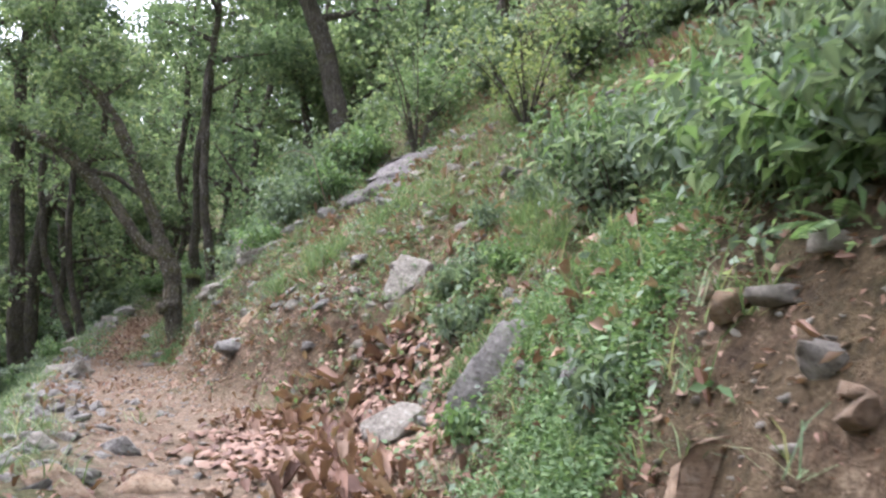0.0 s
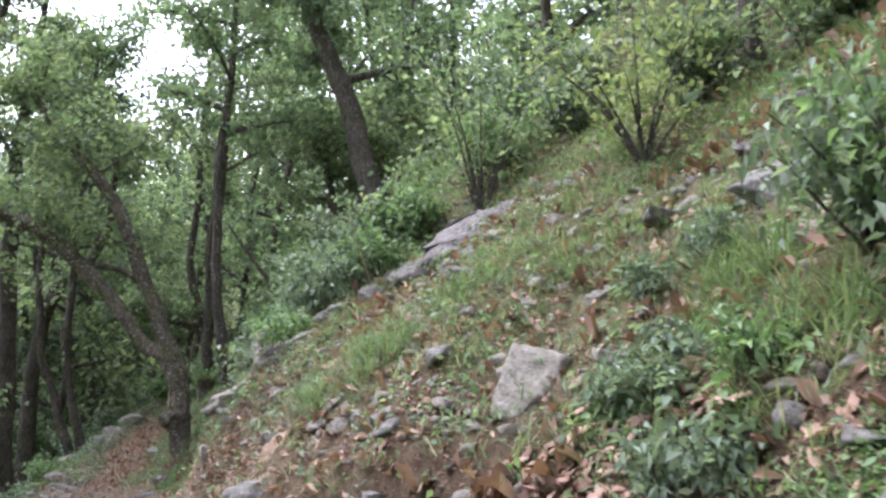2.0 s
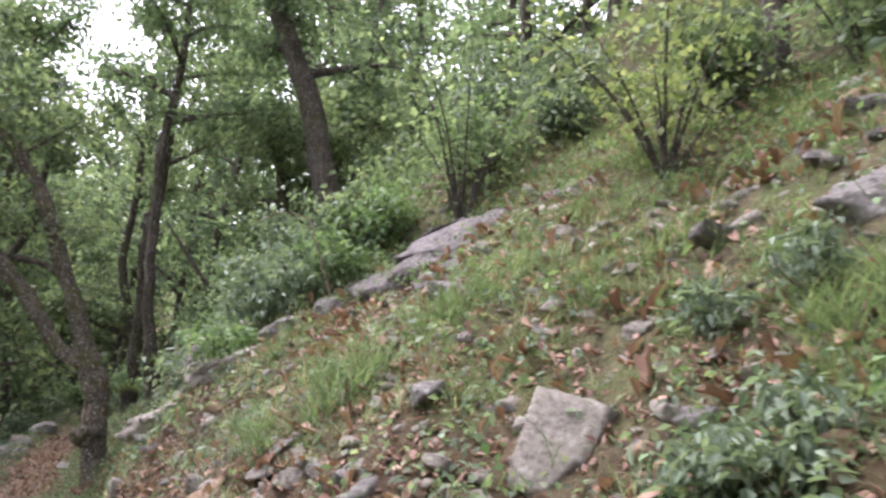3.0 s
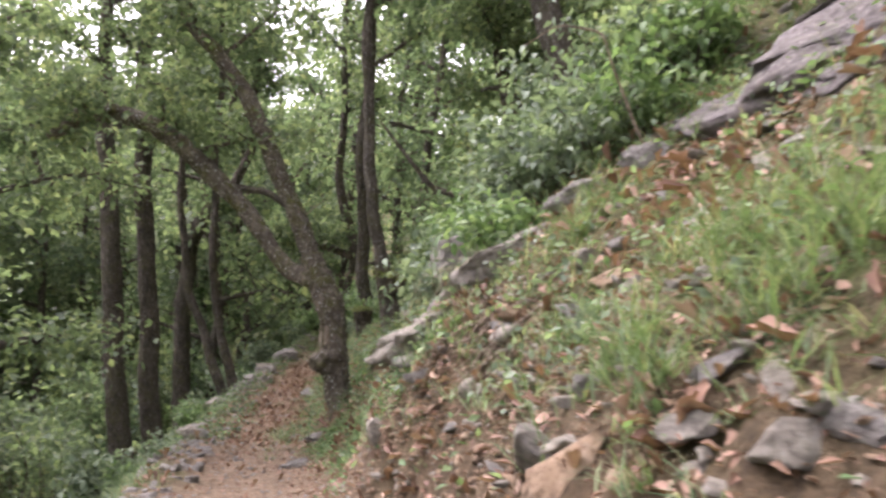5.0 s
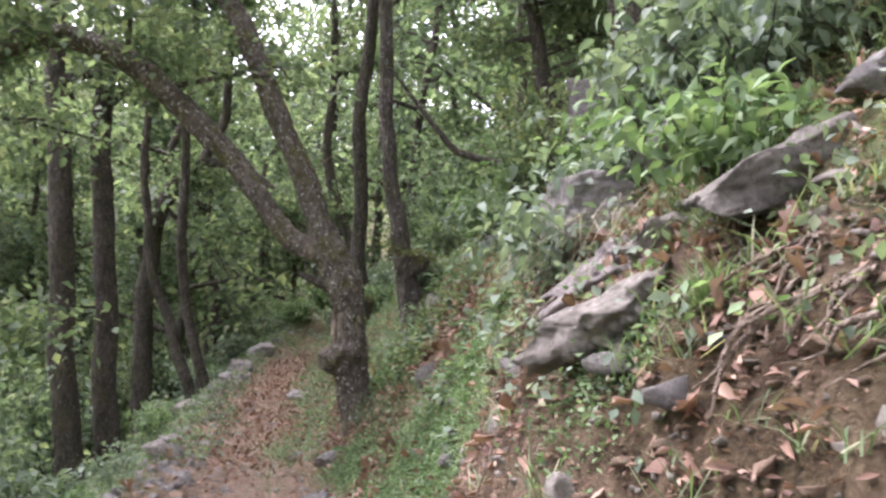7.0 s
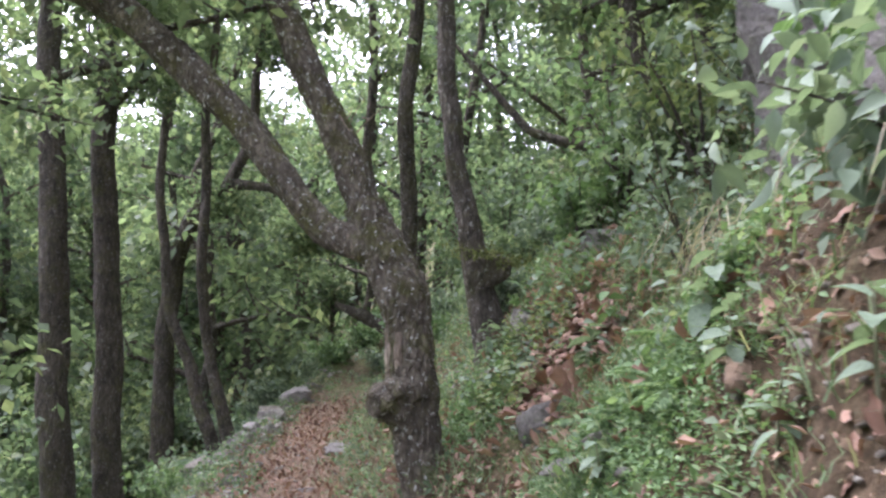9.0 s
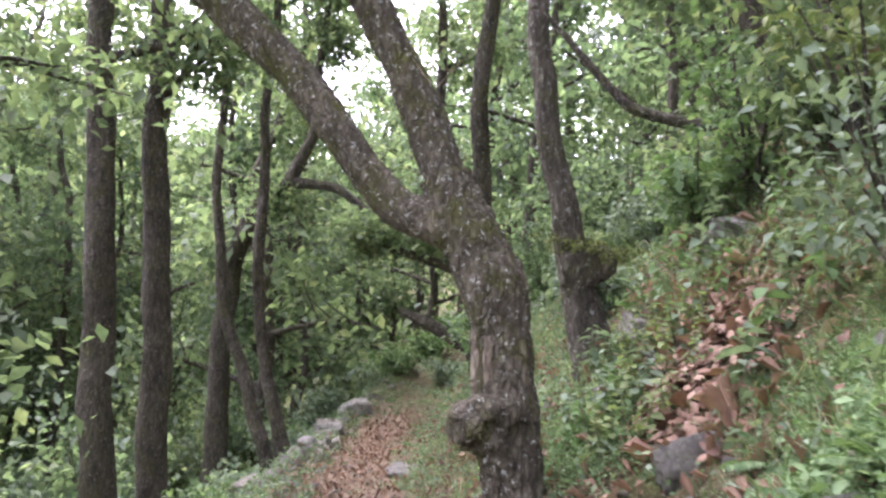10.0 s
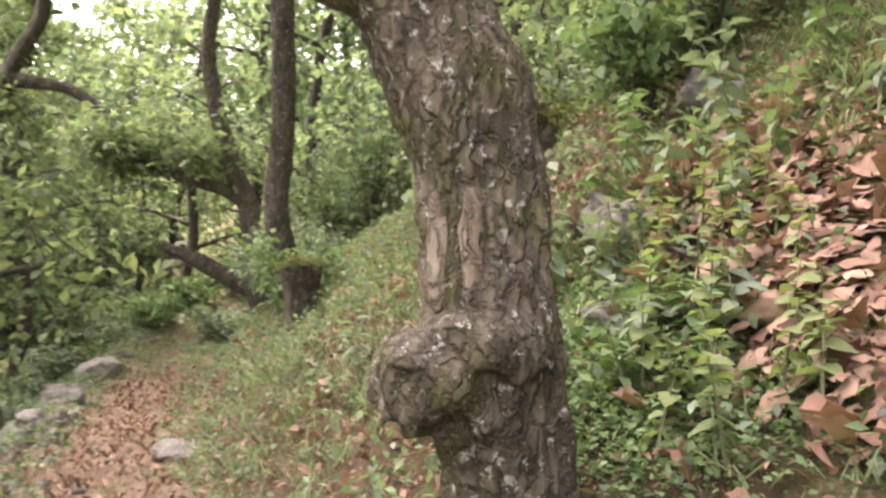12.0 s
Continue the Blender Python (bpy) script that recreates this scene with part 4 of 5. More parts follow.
rock(-11.6, 26.6, 0.5, 0.4, 0.3, STONE_GREY, GREY, 0, seed=72)
rock(-10.8, 33.2, 0.7, 0.5, 0.4, STONE_GREY, GREY, 0, seed=73)


R3 = np.random.default_rng(23)
for n in range(22):
    s, u = R3.uniform(18.5, 31), R3.uniform(-1.7, -0.75)
    x, y = (float(a) for a in from_trail(s, u))
    k = R3.uniform(0.18, 0.5)
    rock(x, y, k * 1.3, k, k * 0.8, (STONE_GREY, STONE_PALE)[n % 3 == 2], "angular grey stone edging the trail", R3.uniform(0, 180), seed=100 + n, sink=0.35, boxy=0.5)


def small_stones():
    """Loose stones of every size over trail, bank and slope."""
    r = np.random.default_rng(31)
    for name, mat, count, band, big in (("tan_gravel", STONE_TAN, 3600, (-1.0, 2.4), 0.03), ("pale_gravel", STONE_PALE, 1600, (-1.4, 4.0), 0.036), ("grey_rubble", STONE_GREY, 800, (-1.6, -0.6), 0.1), ("slope_rubble", STONE_GREY, 520, (1.2, 5.0), 0.09), ("pale_rubble", STONE_PALE, 900, (1.3, 4.6), 0.065), ("trail_grit", STONE_GREY, 2600, (-1.0, 0.9), 0.027), ("bank_grit", STONE_PALE, 2200, (0.5, 1.9), 0.024), ("tan_grit", STONE_TAN, 2200, (0.5, 1.9), 0.026)):
        s, u = r.uniform(1.5, 34, count), r.uniform(*band, count)
        x, y = from_trail(s, u)
        if name == "tan_gravel":
            u[::3], s[::3] = r.uniform(0.5, 1.9, len(u[::3])), r.uniform(1.8, 16.5, len(u[::3]))
            u[1::3], s[1::3] = r.uniform(0.5, 2.0, len(u[1::3])), r.uniform(9.0, 14.0, len(u[1::3]))
            x, y = from_trail(s, u)
        if name == "pale_rubble":
            s = r.uniform(5.5, 14.5, count)
            x, y = from_trail(s, u)
        if name == "trail_grit":
            s = r.uniform(4, 27, count)
            x, y = from_trail(s, u)
        elif name.endswith("grit"):
            s = r.uniform(9.5, 15.0, count)
            s[::4] = r.uniform(1.8, 5.0, len(s[::4]))
            u[::4] = r.uniform(1.0, 2.2, len(u[::4]))
            x, y = from_trail(s, u)
        size = np.minimum(big * np.exp(r.normal(-0.2, 0.6, count)), 0.14)
        groups = []
        for k in range(5):
            pick = np.arange(count) % 5 == k
            n = int(pick.sum())
            if big < 0.04 and k < 3:
                size[pick] *= 0.7
            dims = size[pick][:, None] * r.uniform(0.7, 1.5, (n, 3)) * (1.4, 1.0, 0.6)
            groups.append(spread(boulder(1 if big < 0.04 and k < 3 or big < 0.028 else 2, 300 + k, 9, 0.12, 0.5), on_ground(x[pick], y[pick]) + np.c_[np.zeros(n), np.zeros(n), dims[:, 2] * 0.02], turns(r.uniform(0, 6.28, n), r.normal(0, 0.3, n), r.normal(0, 0.3, n)), dims))
        tagged(part(name, mesh_of(name, *bundle(groups), mat)), "loose small stones scattered over trail and bank", "stones", kind="stuff")


small_stones()


# ---- undergrowth ----
def shrub(x, y, tall, wide, leaves, seed, label, stems=7, tips=9, each=16, leaf=0.1, template=SMALL, name="shrub", lean=(0.0, 0.0), group="shrubs of the undergrowth", puff=0.13):
    """A bush of arching stems with leaves along their outer parts."""
    r = np.random.default_rng(seed + 1000)
    base = Vector((x, y, g(x, y) - 0.03))
    thing = tagged(new(name), label, "shrub", group)
    thing.matrix_world = Matrix.Translation(base)
    at = []
    for k in range(stems):
        a = 6.283 * k / stems + r.uniform(-0.4, 0.4)
        out = wide * r.uniform(0.5, 1.0)
        tip = np.array((math.cos(a) * out + lean[0], math.sin(a) * out + lean[1], tall * r.uniform(0.6, 1.05)))
        mid = tip * (0.42, 0.42, 0.62) + r.normal(0, 0.04, 3)
        part("stem", mesh_of("stem", *tube([(0, 0, 0), mid, tip], [0.008 + 0.007 * tall, 0.006 + 0.003 * tall, 0.003], 4, 0, 0, 0.22, False), BARK_GREY), thing)
        for q in range(tips):
            t = 0.3 + 0.7 * (q + r.uniform(0, 1)) / tips
            p = (mid * (t / 0.5) if t < 0.5 else mid + (tip - mid) * (t - 0.5) / 0.5) + r.normal(0, 0.1, 3) * wide
            at.append(p)
    part("foliage", mesh_of("foliage", *leaf_cloud(at, each, puff, leaf, seed, template, 0.7), leaves), thing)
    return thing


BLUE, FRESH = "blue-green broad-leaved shrub on the slope", "fresh green leafy shrub on the bank"
# bank-top growth beside the start of the trail
DROOP = scrap(0.44, 0.42)
for n, (x, y, tall, wide) in enumerate(((1.15, 7.0, 0.9, 0.36), (1.25, 6.65, 0.95, 0.4), (1.35, 6.35, 0.9, 0.4), (1.6, 6.5, 0.95, 0.4), (1.6, 6.9, 0.6, 0.4), (2.15, 6.2, 0.6, 0.4), (2.3, 5.4, 0.7, 0.45), (1.5, 3.0, 0.4, 0.28), (1.55, 2.6, 0.4, 0.28), (1.45, 3.5, 0.45, 0.3), (1.5, 4.0, 0.5, 0.32), (1.45, 4.6, 0.45, 0.3), (2.0, 3.5, 0.7, 0.45), (2.4, 4.3, 1.0, 0.6))):
    shrub(x, y, tall, wide, LEAF_FRESH if n % 3 == 1 else LEAF_BLUE, 200 + n, "drooping leafy green shrub overhanging the bank", 10, 8, 8, 0.09, DROOP, lean=(-0.25, -0.2), puff=0.11)
for n, (x, y, tall, wide) in enumerate(((0.12, 7.2, 0.34, 0.22), (0.3, 7.3, 0.3, 0.22), (0.0, 7.45, 0.26, 0.2), (0.5, 6.75, 0.3, 0.22), (0.05, 6.75, 0.3, 0.2), (0.25, 6.5, 0.3, 0.22), (0.72, 3.72, 0.3, 0.16), (0.18, 4.95, 0.2, 0.14), (0.75, 8.2, 0.3, 0.25), (0.35, 8.45, 0.25, 0.2))):
    shrub(x, y, tall, wide, LEAF_FRESH if n % 4 == 3 else LEAF_BLUE, 600 + n, "low bushy green herb on the slope", 8, 5, 9, 0.07, DROOP, name="herb", group="herbs of the slope", puff=0.06)
# the shrub with yellow-green leaves high on the slope
shrub(0.91, 11.1, 1.7, 1.2, LEAF_YELLOW, 220, "open many-stemmed shrub with yellow-green leaves", 15, 9, 7, 0.1, SMALL, lean=(-0.2, 0.0), puff=0.17)
shrub(-0.75, 13.4, 2.2, 1.1, LEAF_OAK, 221, "green leafy sapling behind the bedrock slab", 12, 10, 9, 0.1, puff=0.22)
shrub(1.7, 12.0, 1.6, 1.1, LEAF_OAK, 222, "twiggy green shrub high on the slope", 8, 8, 10, 0.11)
shrub(2.6, 10.8, 1.3, 1.0, LEAF_OAK, 223, "twiggy green shrub high on the slope", 8, 8, 10, 0.11)
shrub(-4.1, 20.6, 2.7, 1.0, LEAF_YELLOW, 224, "leafy yellow-green sapling above the bank", 7, 9, 10, 0.12, BROAD)
shrub(-4.4, 18.3, 1.2, 0.8, LEAF_BLUE, 226, BLUE, 9, 9, 9, 0.09)
shrub(-4.9, 21.8, 2.2, 0.9, LEAF_FRESH, 225, "leafy green sapling above the bank", 7, 9, 10, 0.12)
# bushes behind the ridge
for n, (s, u, tall, wide) in enumerate(((13.6, 2.7, 0.9, 0.6), (14.4, 3.4, 1.1, 0.7), (13.0, 3.6, 0.8, 0.6), (15.2, 2.9, 0.7, 0.5), (15.8, 3.8, 1.5, 0.9), (17.4, 3.9, 1.5, 0.9), (14.6, 4.6, 1.2, 0.8), (12.6, 4.9, 1.0, 0.8), (13.6, 5.6, 1.2, 0.9),
                                        (18.6, 4.6, 1.5, 0.9), (19.8, 4.0, 1.2, 0.8), (20.6, 3.2, 1.1, 0.7), (21.6, 2.4, 0.9, 0.6), (22.8, 3.6, 1.0, 0.8), (24.4, 3.4, 0.9, 0.7), (25.6, 1.9, 1.0, 0.8), (27.2, 1.8, 1.0, 0.8), (28.8, 2.3, 1.2, 0.9))):
    x, y = (float(a) for a in from_trail(s, u))
    shrub(x, y, tall, wide, (LEAF_BLUE, LEAF_BLUE, LEAF_OAK, LEAF_FRESH)[n % 4], 240 + n, BLUE if n % 4 < 2 else "green leafy bush in the undergrowth", 9, 9, 11, 0.12, BROAD if s < 19 else SMALL)
for n, (x, y, tall) in enumerate(((-2.5, 13.75, 0.7), (-3.0, 14.1, 0.8), (-2.1, 13.6, 0.6), (-3.4, 14.9, 0.9), (-2.9, 15.4, 1.1), (-3.25, 13.5, 0.5), (-4.05, 14.85, 0.4), (-3.75, 15.1, 0.5), (-1.7, 13.9, 0.8), (-2.3, 14.6, 1.0))):
    shrub(x, y, tall, 0.55, (LEAF_BLUE, LEAF_BLUE, LEAF_FRESH)[n % 3], 270 + n, BLUE if n % 3 < 2 else FRESH, 8, 8, 10, 0.1, BROAD)
for n in range(16):
    s, u = (33 + 0.6 * n if n % 4 > 1 else 29 + 0.7 * n, (-2.6, 2.4, 0.4, -1.2)[n % 4])
    x, y = (float(a) for a in from_trail(s, u))
    shrub(x, y, 0.55 + 0.05 * n, 0.8, (LEAF_BLUE, LEAF_FRESH)[n % 2], 290 + n, "leafy bush closing over the trail", 8, 8, 12, 0.16)
# scrub down the slope on the outer side, and through the wood
R2 = np.random.default_rng(17)
for n in range(32):
    s, u = R2.uniform(17, 48), R2.uniform(-15, -2.6)
    x, y = (float(a) for a in from_trail(s, u))
    shrub(x, y, R2.uniform(0.5, 1.3), R2.uniform(0.6, 1.1), (LEAF_OAK, LEAF_FRESH, LEAF_FRESH, LEAF_BLUE)[n % 4], 300 + n, "leafy bush on the forest floor", 8, 8, 12, 0.15)
for n in range(22):
    s, u = R2.uniform(22, 44), R2.uniform(3.5, 12)
    x, y = (float(a) for a in from_trail(s, u))
    shrub(x, y, R2.uniform(0.7, 1.7), R2.uniform(0.6, 1.1), (LEAF_OAK, LEAF_FRESH, LEAF_BLUE)[n % 3], 360 + n, "leafy bush on the wooded hillside", 8, 8, 12, 0.15)
for n in range(16):
    s, u = R2.uniform(5, 17), R2.uniform(5.5, 11)
    x, y = (float(a) for a in from_trail(s, u))
    shrub(x, y, R2.uniform(0.5, 1.3), R2.uniform(0.5, 0.9), (LEAF_OAK, LEAF_BLUE)[n % 2], 390 + n, "leafy bush on the wooded hillside", 8, 8, 12, 0.12)


# weeds and young trees on the outer side of the trail
for n in range(18):
    s, u = R2.uniform(15.5, 30), R2.uniform(-4.6, -1.8)
    x, y = (float(a) for a in from_trail(s, u))
    shrub(x, y, R2.uniform(0.3, 0.6), R2.uniform(0.4, 0.6), (LEAF_BLUE, LEAF_FRESH, LEAF_OAK)[n % 3], 420 + n, "low leafy weeds beside the trail", 8, 6, 10, 0.1)
for n in range(34):
    s, u = R2.uniform(24, 46), R2.uniform(-17, -5)
    x, y = (float(a) for a in from_trail(s, u))
    shrub(x, y, R2.uniform(2.2, 4.6), R2.uniform(0.9, 1.5), (LEAF_OAK, LEAF_DEEP)[n % 2], 450 + n, "tall leafy young tree among the trunks", 7, 11, 11, 0.2, puff=0.3, name="sapling")


for n, (x, y) in enumerate(((-9.2, 36.0), (-9.9, 38.5), (-8.8, 40.0), (-10.5, 41.0), (-8.2, 35.0), (-9.4, 43.0), (-7.6, 37.5))):
    shrub(x, y, 3.2 + 0.25 * n, 1.4, (LEAF_DEEP, LEAF_OAK)[n % 2], 490 + n, "tall leafy young tree among the trunks", 8, 11, 12, 0.2, puff=0.32, name="sapling")


LEAF_MESH = {}


def weed(x, y, tall, count, size, leaves, seed, label, shape=OVATE, key="ovate", lift=0.0, group="broad-leaved weeds"):
    """A broad-leaved weed: one stem with single leaves in turn, each a piece of its own."""
    r = np.random.default_rng(seed)
    thing = tagged(new("weed"), label, "plant", group)
    thing.matrix_world = Matrix.Translation((x, y, g(x, y) + lift - 0.02))
    lean = r.normal(0, 0.18, 2) * tall
    top = np.array((lean[0], lean[1], tall))
    part("stem", mesh_of("stem", *tube([(0, 0, 0), top * (0.4, 0.4, 0.55), top], [0.007, 0.005, 0.003], 5, 0, 0, 0.05, False), STEM), thing)
    k = (key, leaves.name)
    if k not in LEAF_MESH:
        LEAF_MESH[k] = mesh_of("leaf", *shape, leaves)
    for n in range(count):
        t = 0.35 + 0.65 * n / max(1, count - 1)
        leaf = new("leaf", LEAF_MESH[k])
        leaf.parent = thing
        w = size * r.uniform(0.7, 1.2) * (1.1 - 0.35 * t)
        leaf.matrix_basis = pose(top[0] * t, top[1] * t, top[2] * t, r.normal(0, 14), r.normal(12 - 40 * (t - 0.5), 14), n * 137.5 + r.normal(0, 15)) @ Matrix.Diagonal((w, w, w, 1))
    return thing


WEED = "broad-leaved green weed growing on the bank"
for n, (x, y, tall, many, size) in enumerate((
        (-4.28, 13.75, 0.25, 10, 0.12), (-4.15, 13.95, 0.35, 10, 0.13), (-4.35, 14.5, 0.35, 12, 0.13), (-4.5, 15.0, 0.3, 12, 0.12), (-4.55, 15.5, 0.3, 12, 0.12), (-4.65, 15.9, 0.5, 12, 0.17),
        (-4.2, 15.8, 0.45, 12, 0.13), (-4.0, 14.8, 0.4, 12, 0.14), (-4.35, 16.4, 0.5, 12, 0.16), (-4.7, 16.7, 0.45, 12, 0.16), (-4.9, 15.6, 0.25, 8, 0.16), (-5.05, 16.3, 0.25, 8, 0.14),
        (0.75, 3.75, 0.35, 12, 0.12), (0.82, 3.55, 0.3, 10, 0.12), (0.3, 6.6, 0.4, 14, 0.12), (0.12, 6.9, 0.4, 14, 0.12), (0.5, 6.4, 0.35, 12, 0.12), (1.3, 3.6, 0.4, 12, 0.2), (1.5, 3.1, 0.4, 12, 0.18), (1.4, 4.0, 0.4, 12, 0.2),
        (-6.0, 19.4, 0.3, 12, 0.13), (-6.1, 19.9, 0.4, 14, 0.14), (-5.95, 20.4, 0.5, 14, 0.15), (-6.25, 20.3, 0.45, 14, 0.14), (-5.5, 20.2, 0.4, 12, 0.14), (-6.3, 19.5, 0.3, 12, 0.12), (-6.15, 19.1, 0.25, 12, 0.11), (-5.2, 18.7, 0.3, 9, 0.2), (-5.05, 19.0, 0.35, 9, 0.18),
        (-4.9, 19.7, 0.5, 14, 0.16), (-4.8, 20.3, 0.6, 14, 0.17), (-5.1, 20.9, 0.6, 14, 0.16), (-5.6, 21.2, 0.5, 14, 0.16), (-6.4, 21.4, 0.4, 14, 0.14), (-6.9, 21.0, 0.35, 14, 0.13), (-7.3, 21.8, 0.4, 14, 0.14), (-5.3, 19.9, 0.5, 14, 0.15), (-5.0, 19.3, 0.5, 14, 0.16), (-4.7, 18.9, 0.6, 14, 0.17), (-5.3, 20.5, 0.6, 14, 0.16), (-5.75, 20.7, 0.6, 16, 0.15), (-4.5, 19.6, 0.7, 16, 0.17), (-5.85, 19.2, 0.25, 12, 0.13), (-5.55, 19.6, 0.35, 12, 0.14), (-5.95, 18.95, 0.22, 11, 0.12), (-5.85, 19.05, 0.25, 11, 0.13), (-6.05, 19.25, 0.25, 11, 0.12), (-5.75, 19.15, 0.25, 11, 0.13), (-5.8, 19.4, 0.3, 11, 0.13), (-6.1, 19.45, 0.3, 11, 0.12), (-5.65, 20.15, 0.4, 12, 0.15), (-5.45, 19.85, 0.45, 12, 0.15), (-5.25, 18.5, 0.4, 8, 0.24), (-5.3, 20.2, 0.5, 12, 0.16))):
    weed(x, y, tall, many, size, (LEAF_FRESH, LEAF_BLUE)[n % 2 or n > 44 or n < 12], 500 + n, WEED)
for n, (x, y) in enumerate(((-5.72, 19.55), (-5.8, 19.75), (-5.62, 19.85), (-5.9, 19.45), (-5.75, 20.0), (-5.5, 19.4), (-5.45, 19.75), (-5.65, 19.3), (-5.35, 20.05), (-5.6, 19.65), (-5.85, 19.95), (-5.95, 20.1), (-5.55, 19.15), (-5.9, 19.7), (-5.4, 19.6), (-5.95, 18.75), (-5.8, 18.7), (-6.05, 18.9), (-5.7, 18.9), (-6.1, 19.1), (-5.9, 18.9), (-5.75, 18.55), (-6.0, 18.6), (-6.15, 18.8), (-5.65, 18.75), (-5.85, 19.15), (-6.0, 19.35))):
    weed(x, y, 0.32, 12, 0.085, LEAF_YELLOW, 560 + n, "yellow-green heart-leaved creeper beside the old tree", HEART, "heart", group="heart-leaved creepers")


def fern(x, y, size, fronds, seed, lift=0.0):
    """A fern: fronds with small leaflets along both sides."""
    r = np.random.default_rng(seed)
    thing = tagged(new("fern"), "small green fern growing from the bank", "fern", "ferns of the bank")
    thing.matrix_world = Matrix.Translation((x, y, g(x, y) + lift))
    t = np.linspace(0.12, 1, 13)
    spine = np.stack([t, 0 * t, 0.45 * t - 0.55 * t * t], -1)
    ll = 0.3 * np.sin(np.pi * (0.15 + 0.85 * (1 - t))) + 0.02
    sides = [spread(SLIM, spine, turns(np.full(13, k * 1.15), np.full(13, 0.15), np.zeros(13)), ll) for k in (1, -1)]
    me = mesh_of("frond", *bundle(sides + [tube(np.r_[[(0, 0, 0)], spine], np.full(14, 0.008), 4, 0, 0, 0.1, False)]), LEAF_FRESH)
    for n in range(fronds):
        o = new("frond", me)
        o.parent = thing
        k = size * r.uniform(0.75, 1.15)
        o.matrix_basis = pose(0, 0, 0, r.normal(0, 10), r.normal(-12, 12), 360 * n / fronds + r.normal(0, 15)) @ Matrix.Diagonal((k, k, k, 1))


for n, (x, y) in enumerate(((-5.15, 17.6), (-4.95, 17.2), (-4.8, 16.9), (-5.25, 17.1), (1.35, 2.75), (1.5, 2.45), (1.25, 4.3), (-4.6, 17.6), (-4.95, 16.5), (-6.3, 17.9), (-4.72, 15.95), (-4.78, 16.25), (-4.68, 16.45), (1.45, 2.9), (1.6, 2.65))):
    fern(x, y, 0.22, 8, 600 + n)


# ---- ground cover ----
def patch_weight(s, u, spots):
    w = np.zeros_like(s)
    for s0, u0, ds, du, k in spots:
        w = np.maximum(w, k * np.exp(-((s - s0) / ds) ** 2 - ((u - u0) / du) ** 2))
    return w


def strewn(count, s0, s1, u0, u1, weight, seed):
    r = np.random.default_rng(seed)
    s, u = r.uniform(s0, s1, count), r.uniform(u0, u1, count)
    keep = r.uniform(0, 1, count) < weight(s, u)
    x, y = from_trail(s[keep], u[keep])
    return x, y, r


def blotch(s, u, f=1.0, ph=0.0):
    """An uneven cover between 0 and 1."""
    return np.clip(0.5 + 0.35 * np.sin(f * (1.9 * s + 0.7 * u) + ph) + 0.35 * np.sin(f * (2.6 * u - 1.1 * s) + 2 * ph) + 0.3 * np.sin(f * (4.3 * s + 3.7 * u) + 3 * ph), 0, 1)


def clear(s, u):
    """How free of green the leaf drifts and the stony parts are kept."""
    return 1 - 0.9 * patch_weight(s, u, ((4.8, 2.95, 0.65, 0.6, 1.0), (14.8, 1.6, 0.7, 0.5, 0.75), (13.5, 1.3, 0.6, 0.5, 0.7), (5.8, 1.0, 0.7, 0.55, 1.0), (9.3, 1.6, 0.6, 0.5, 0.6), (10.6, 2.7, 0.6, 0.4, 0.7), (6.6, 1.6, 0.7, 0.4, 1.0), (7.2, 1.35, 0.5, 0.35, 1.0), (18.4, 2.4, 0.8, 0.3, 0.9), (11.2, 2.6, 0.8, 0.3, 0.6), (7.6, 2.9, 0.4, 0.4, 0.6)))


def grass_cover():
    """Grass in tufts over the slope and the trail's edges."""
    spots = ((5.6, 2.4, 0.8, 0.5, 1.0), (10.2, 2.3, 0.5, 0.3, 1.0), (10.9, 1.6, 0.4, 0.3, 0.9), (6.4, 2.3, 0.6, 0.5, 0.8), (4.6, 2.6, 1.2, 0.35, 0.9), (13.4, 2.7, 0.5, 0.4, 0.8), (8.2, 3.4, 0.8, 0.7, 0.7), (19.5, 0.35, 1.2, 0.25, 0.8), (22.5, 1.2, 2.5, 0.6, 1.0), (5.5, -1.5, 2.0, 0.5, 0.6))

    def weight(s, u):
        hill = (0.12 + 0.6 * blotch(s, u, 1.0, 0.7)) * ramp(u, 0.7, 1.8) + 0.6 * ramp(-u, 0.9, 1.5)
        return np.clip(np.maximum(hill, patch_weight(s, u, spots)), 0, 1) * clear(s, u)

    x, y, r = strewn(17000, 1.5, 27, -3.0, 7.0, weight, 41)
    each = 17
    n = len(x) * each
    c = np.repeat(on_ground(x, y, -0.01), each, 0)
    c[:, :2] += r.normal(0, 0.045, (n, 2))
    tall = np.repeat(r.uniform(0.12, 0.36, len(x)), each) * r.uniform(0.6, 1.2, n)
    rot = turns(r.uniform(0, 6.283, n), -r.uniform(0.5, 1.35, n), r.normal(0, 0.2, n))
    size = np.stack([tall, np.full(n, 0.11), tall * 0.9], -1)
    tagged(part("grass", mesh_of("grass", *spread(STRAND, c, rot, size), GRASS)), "tufts of fresh green grass over the slope", "grass", kind="stuff")


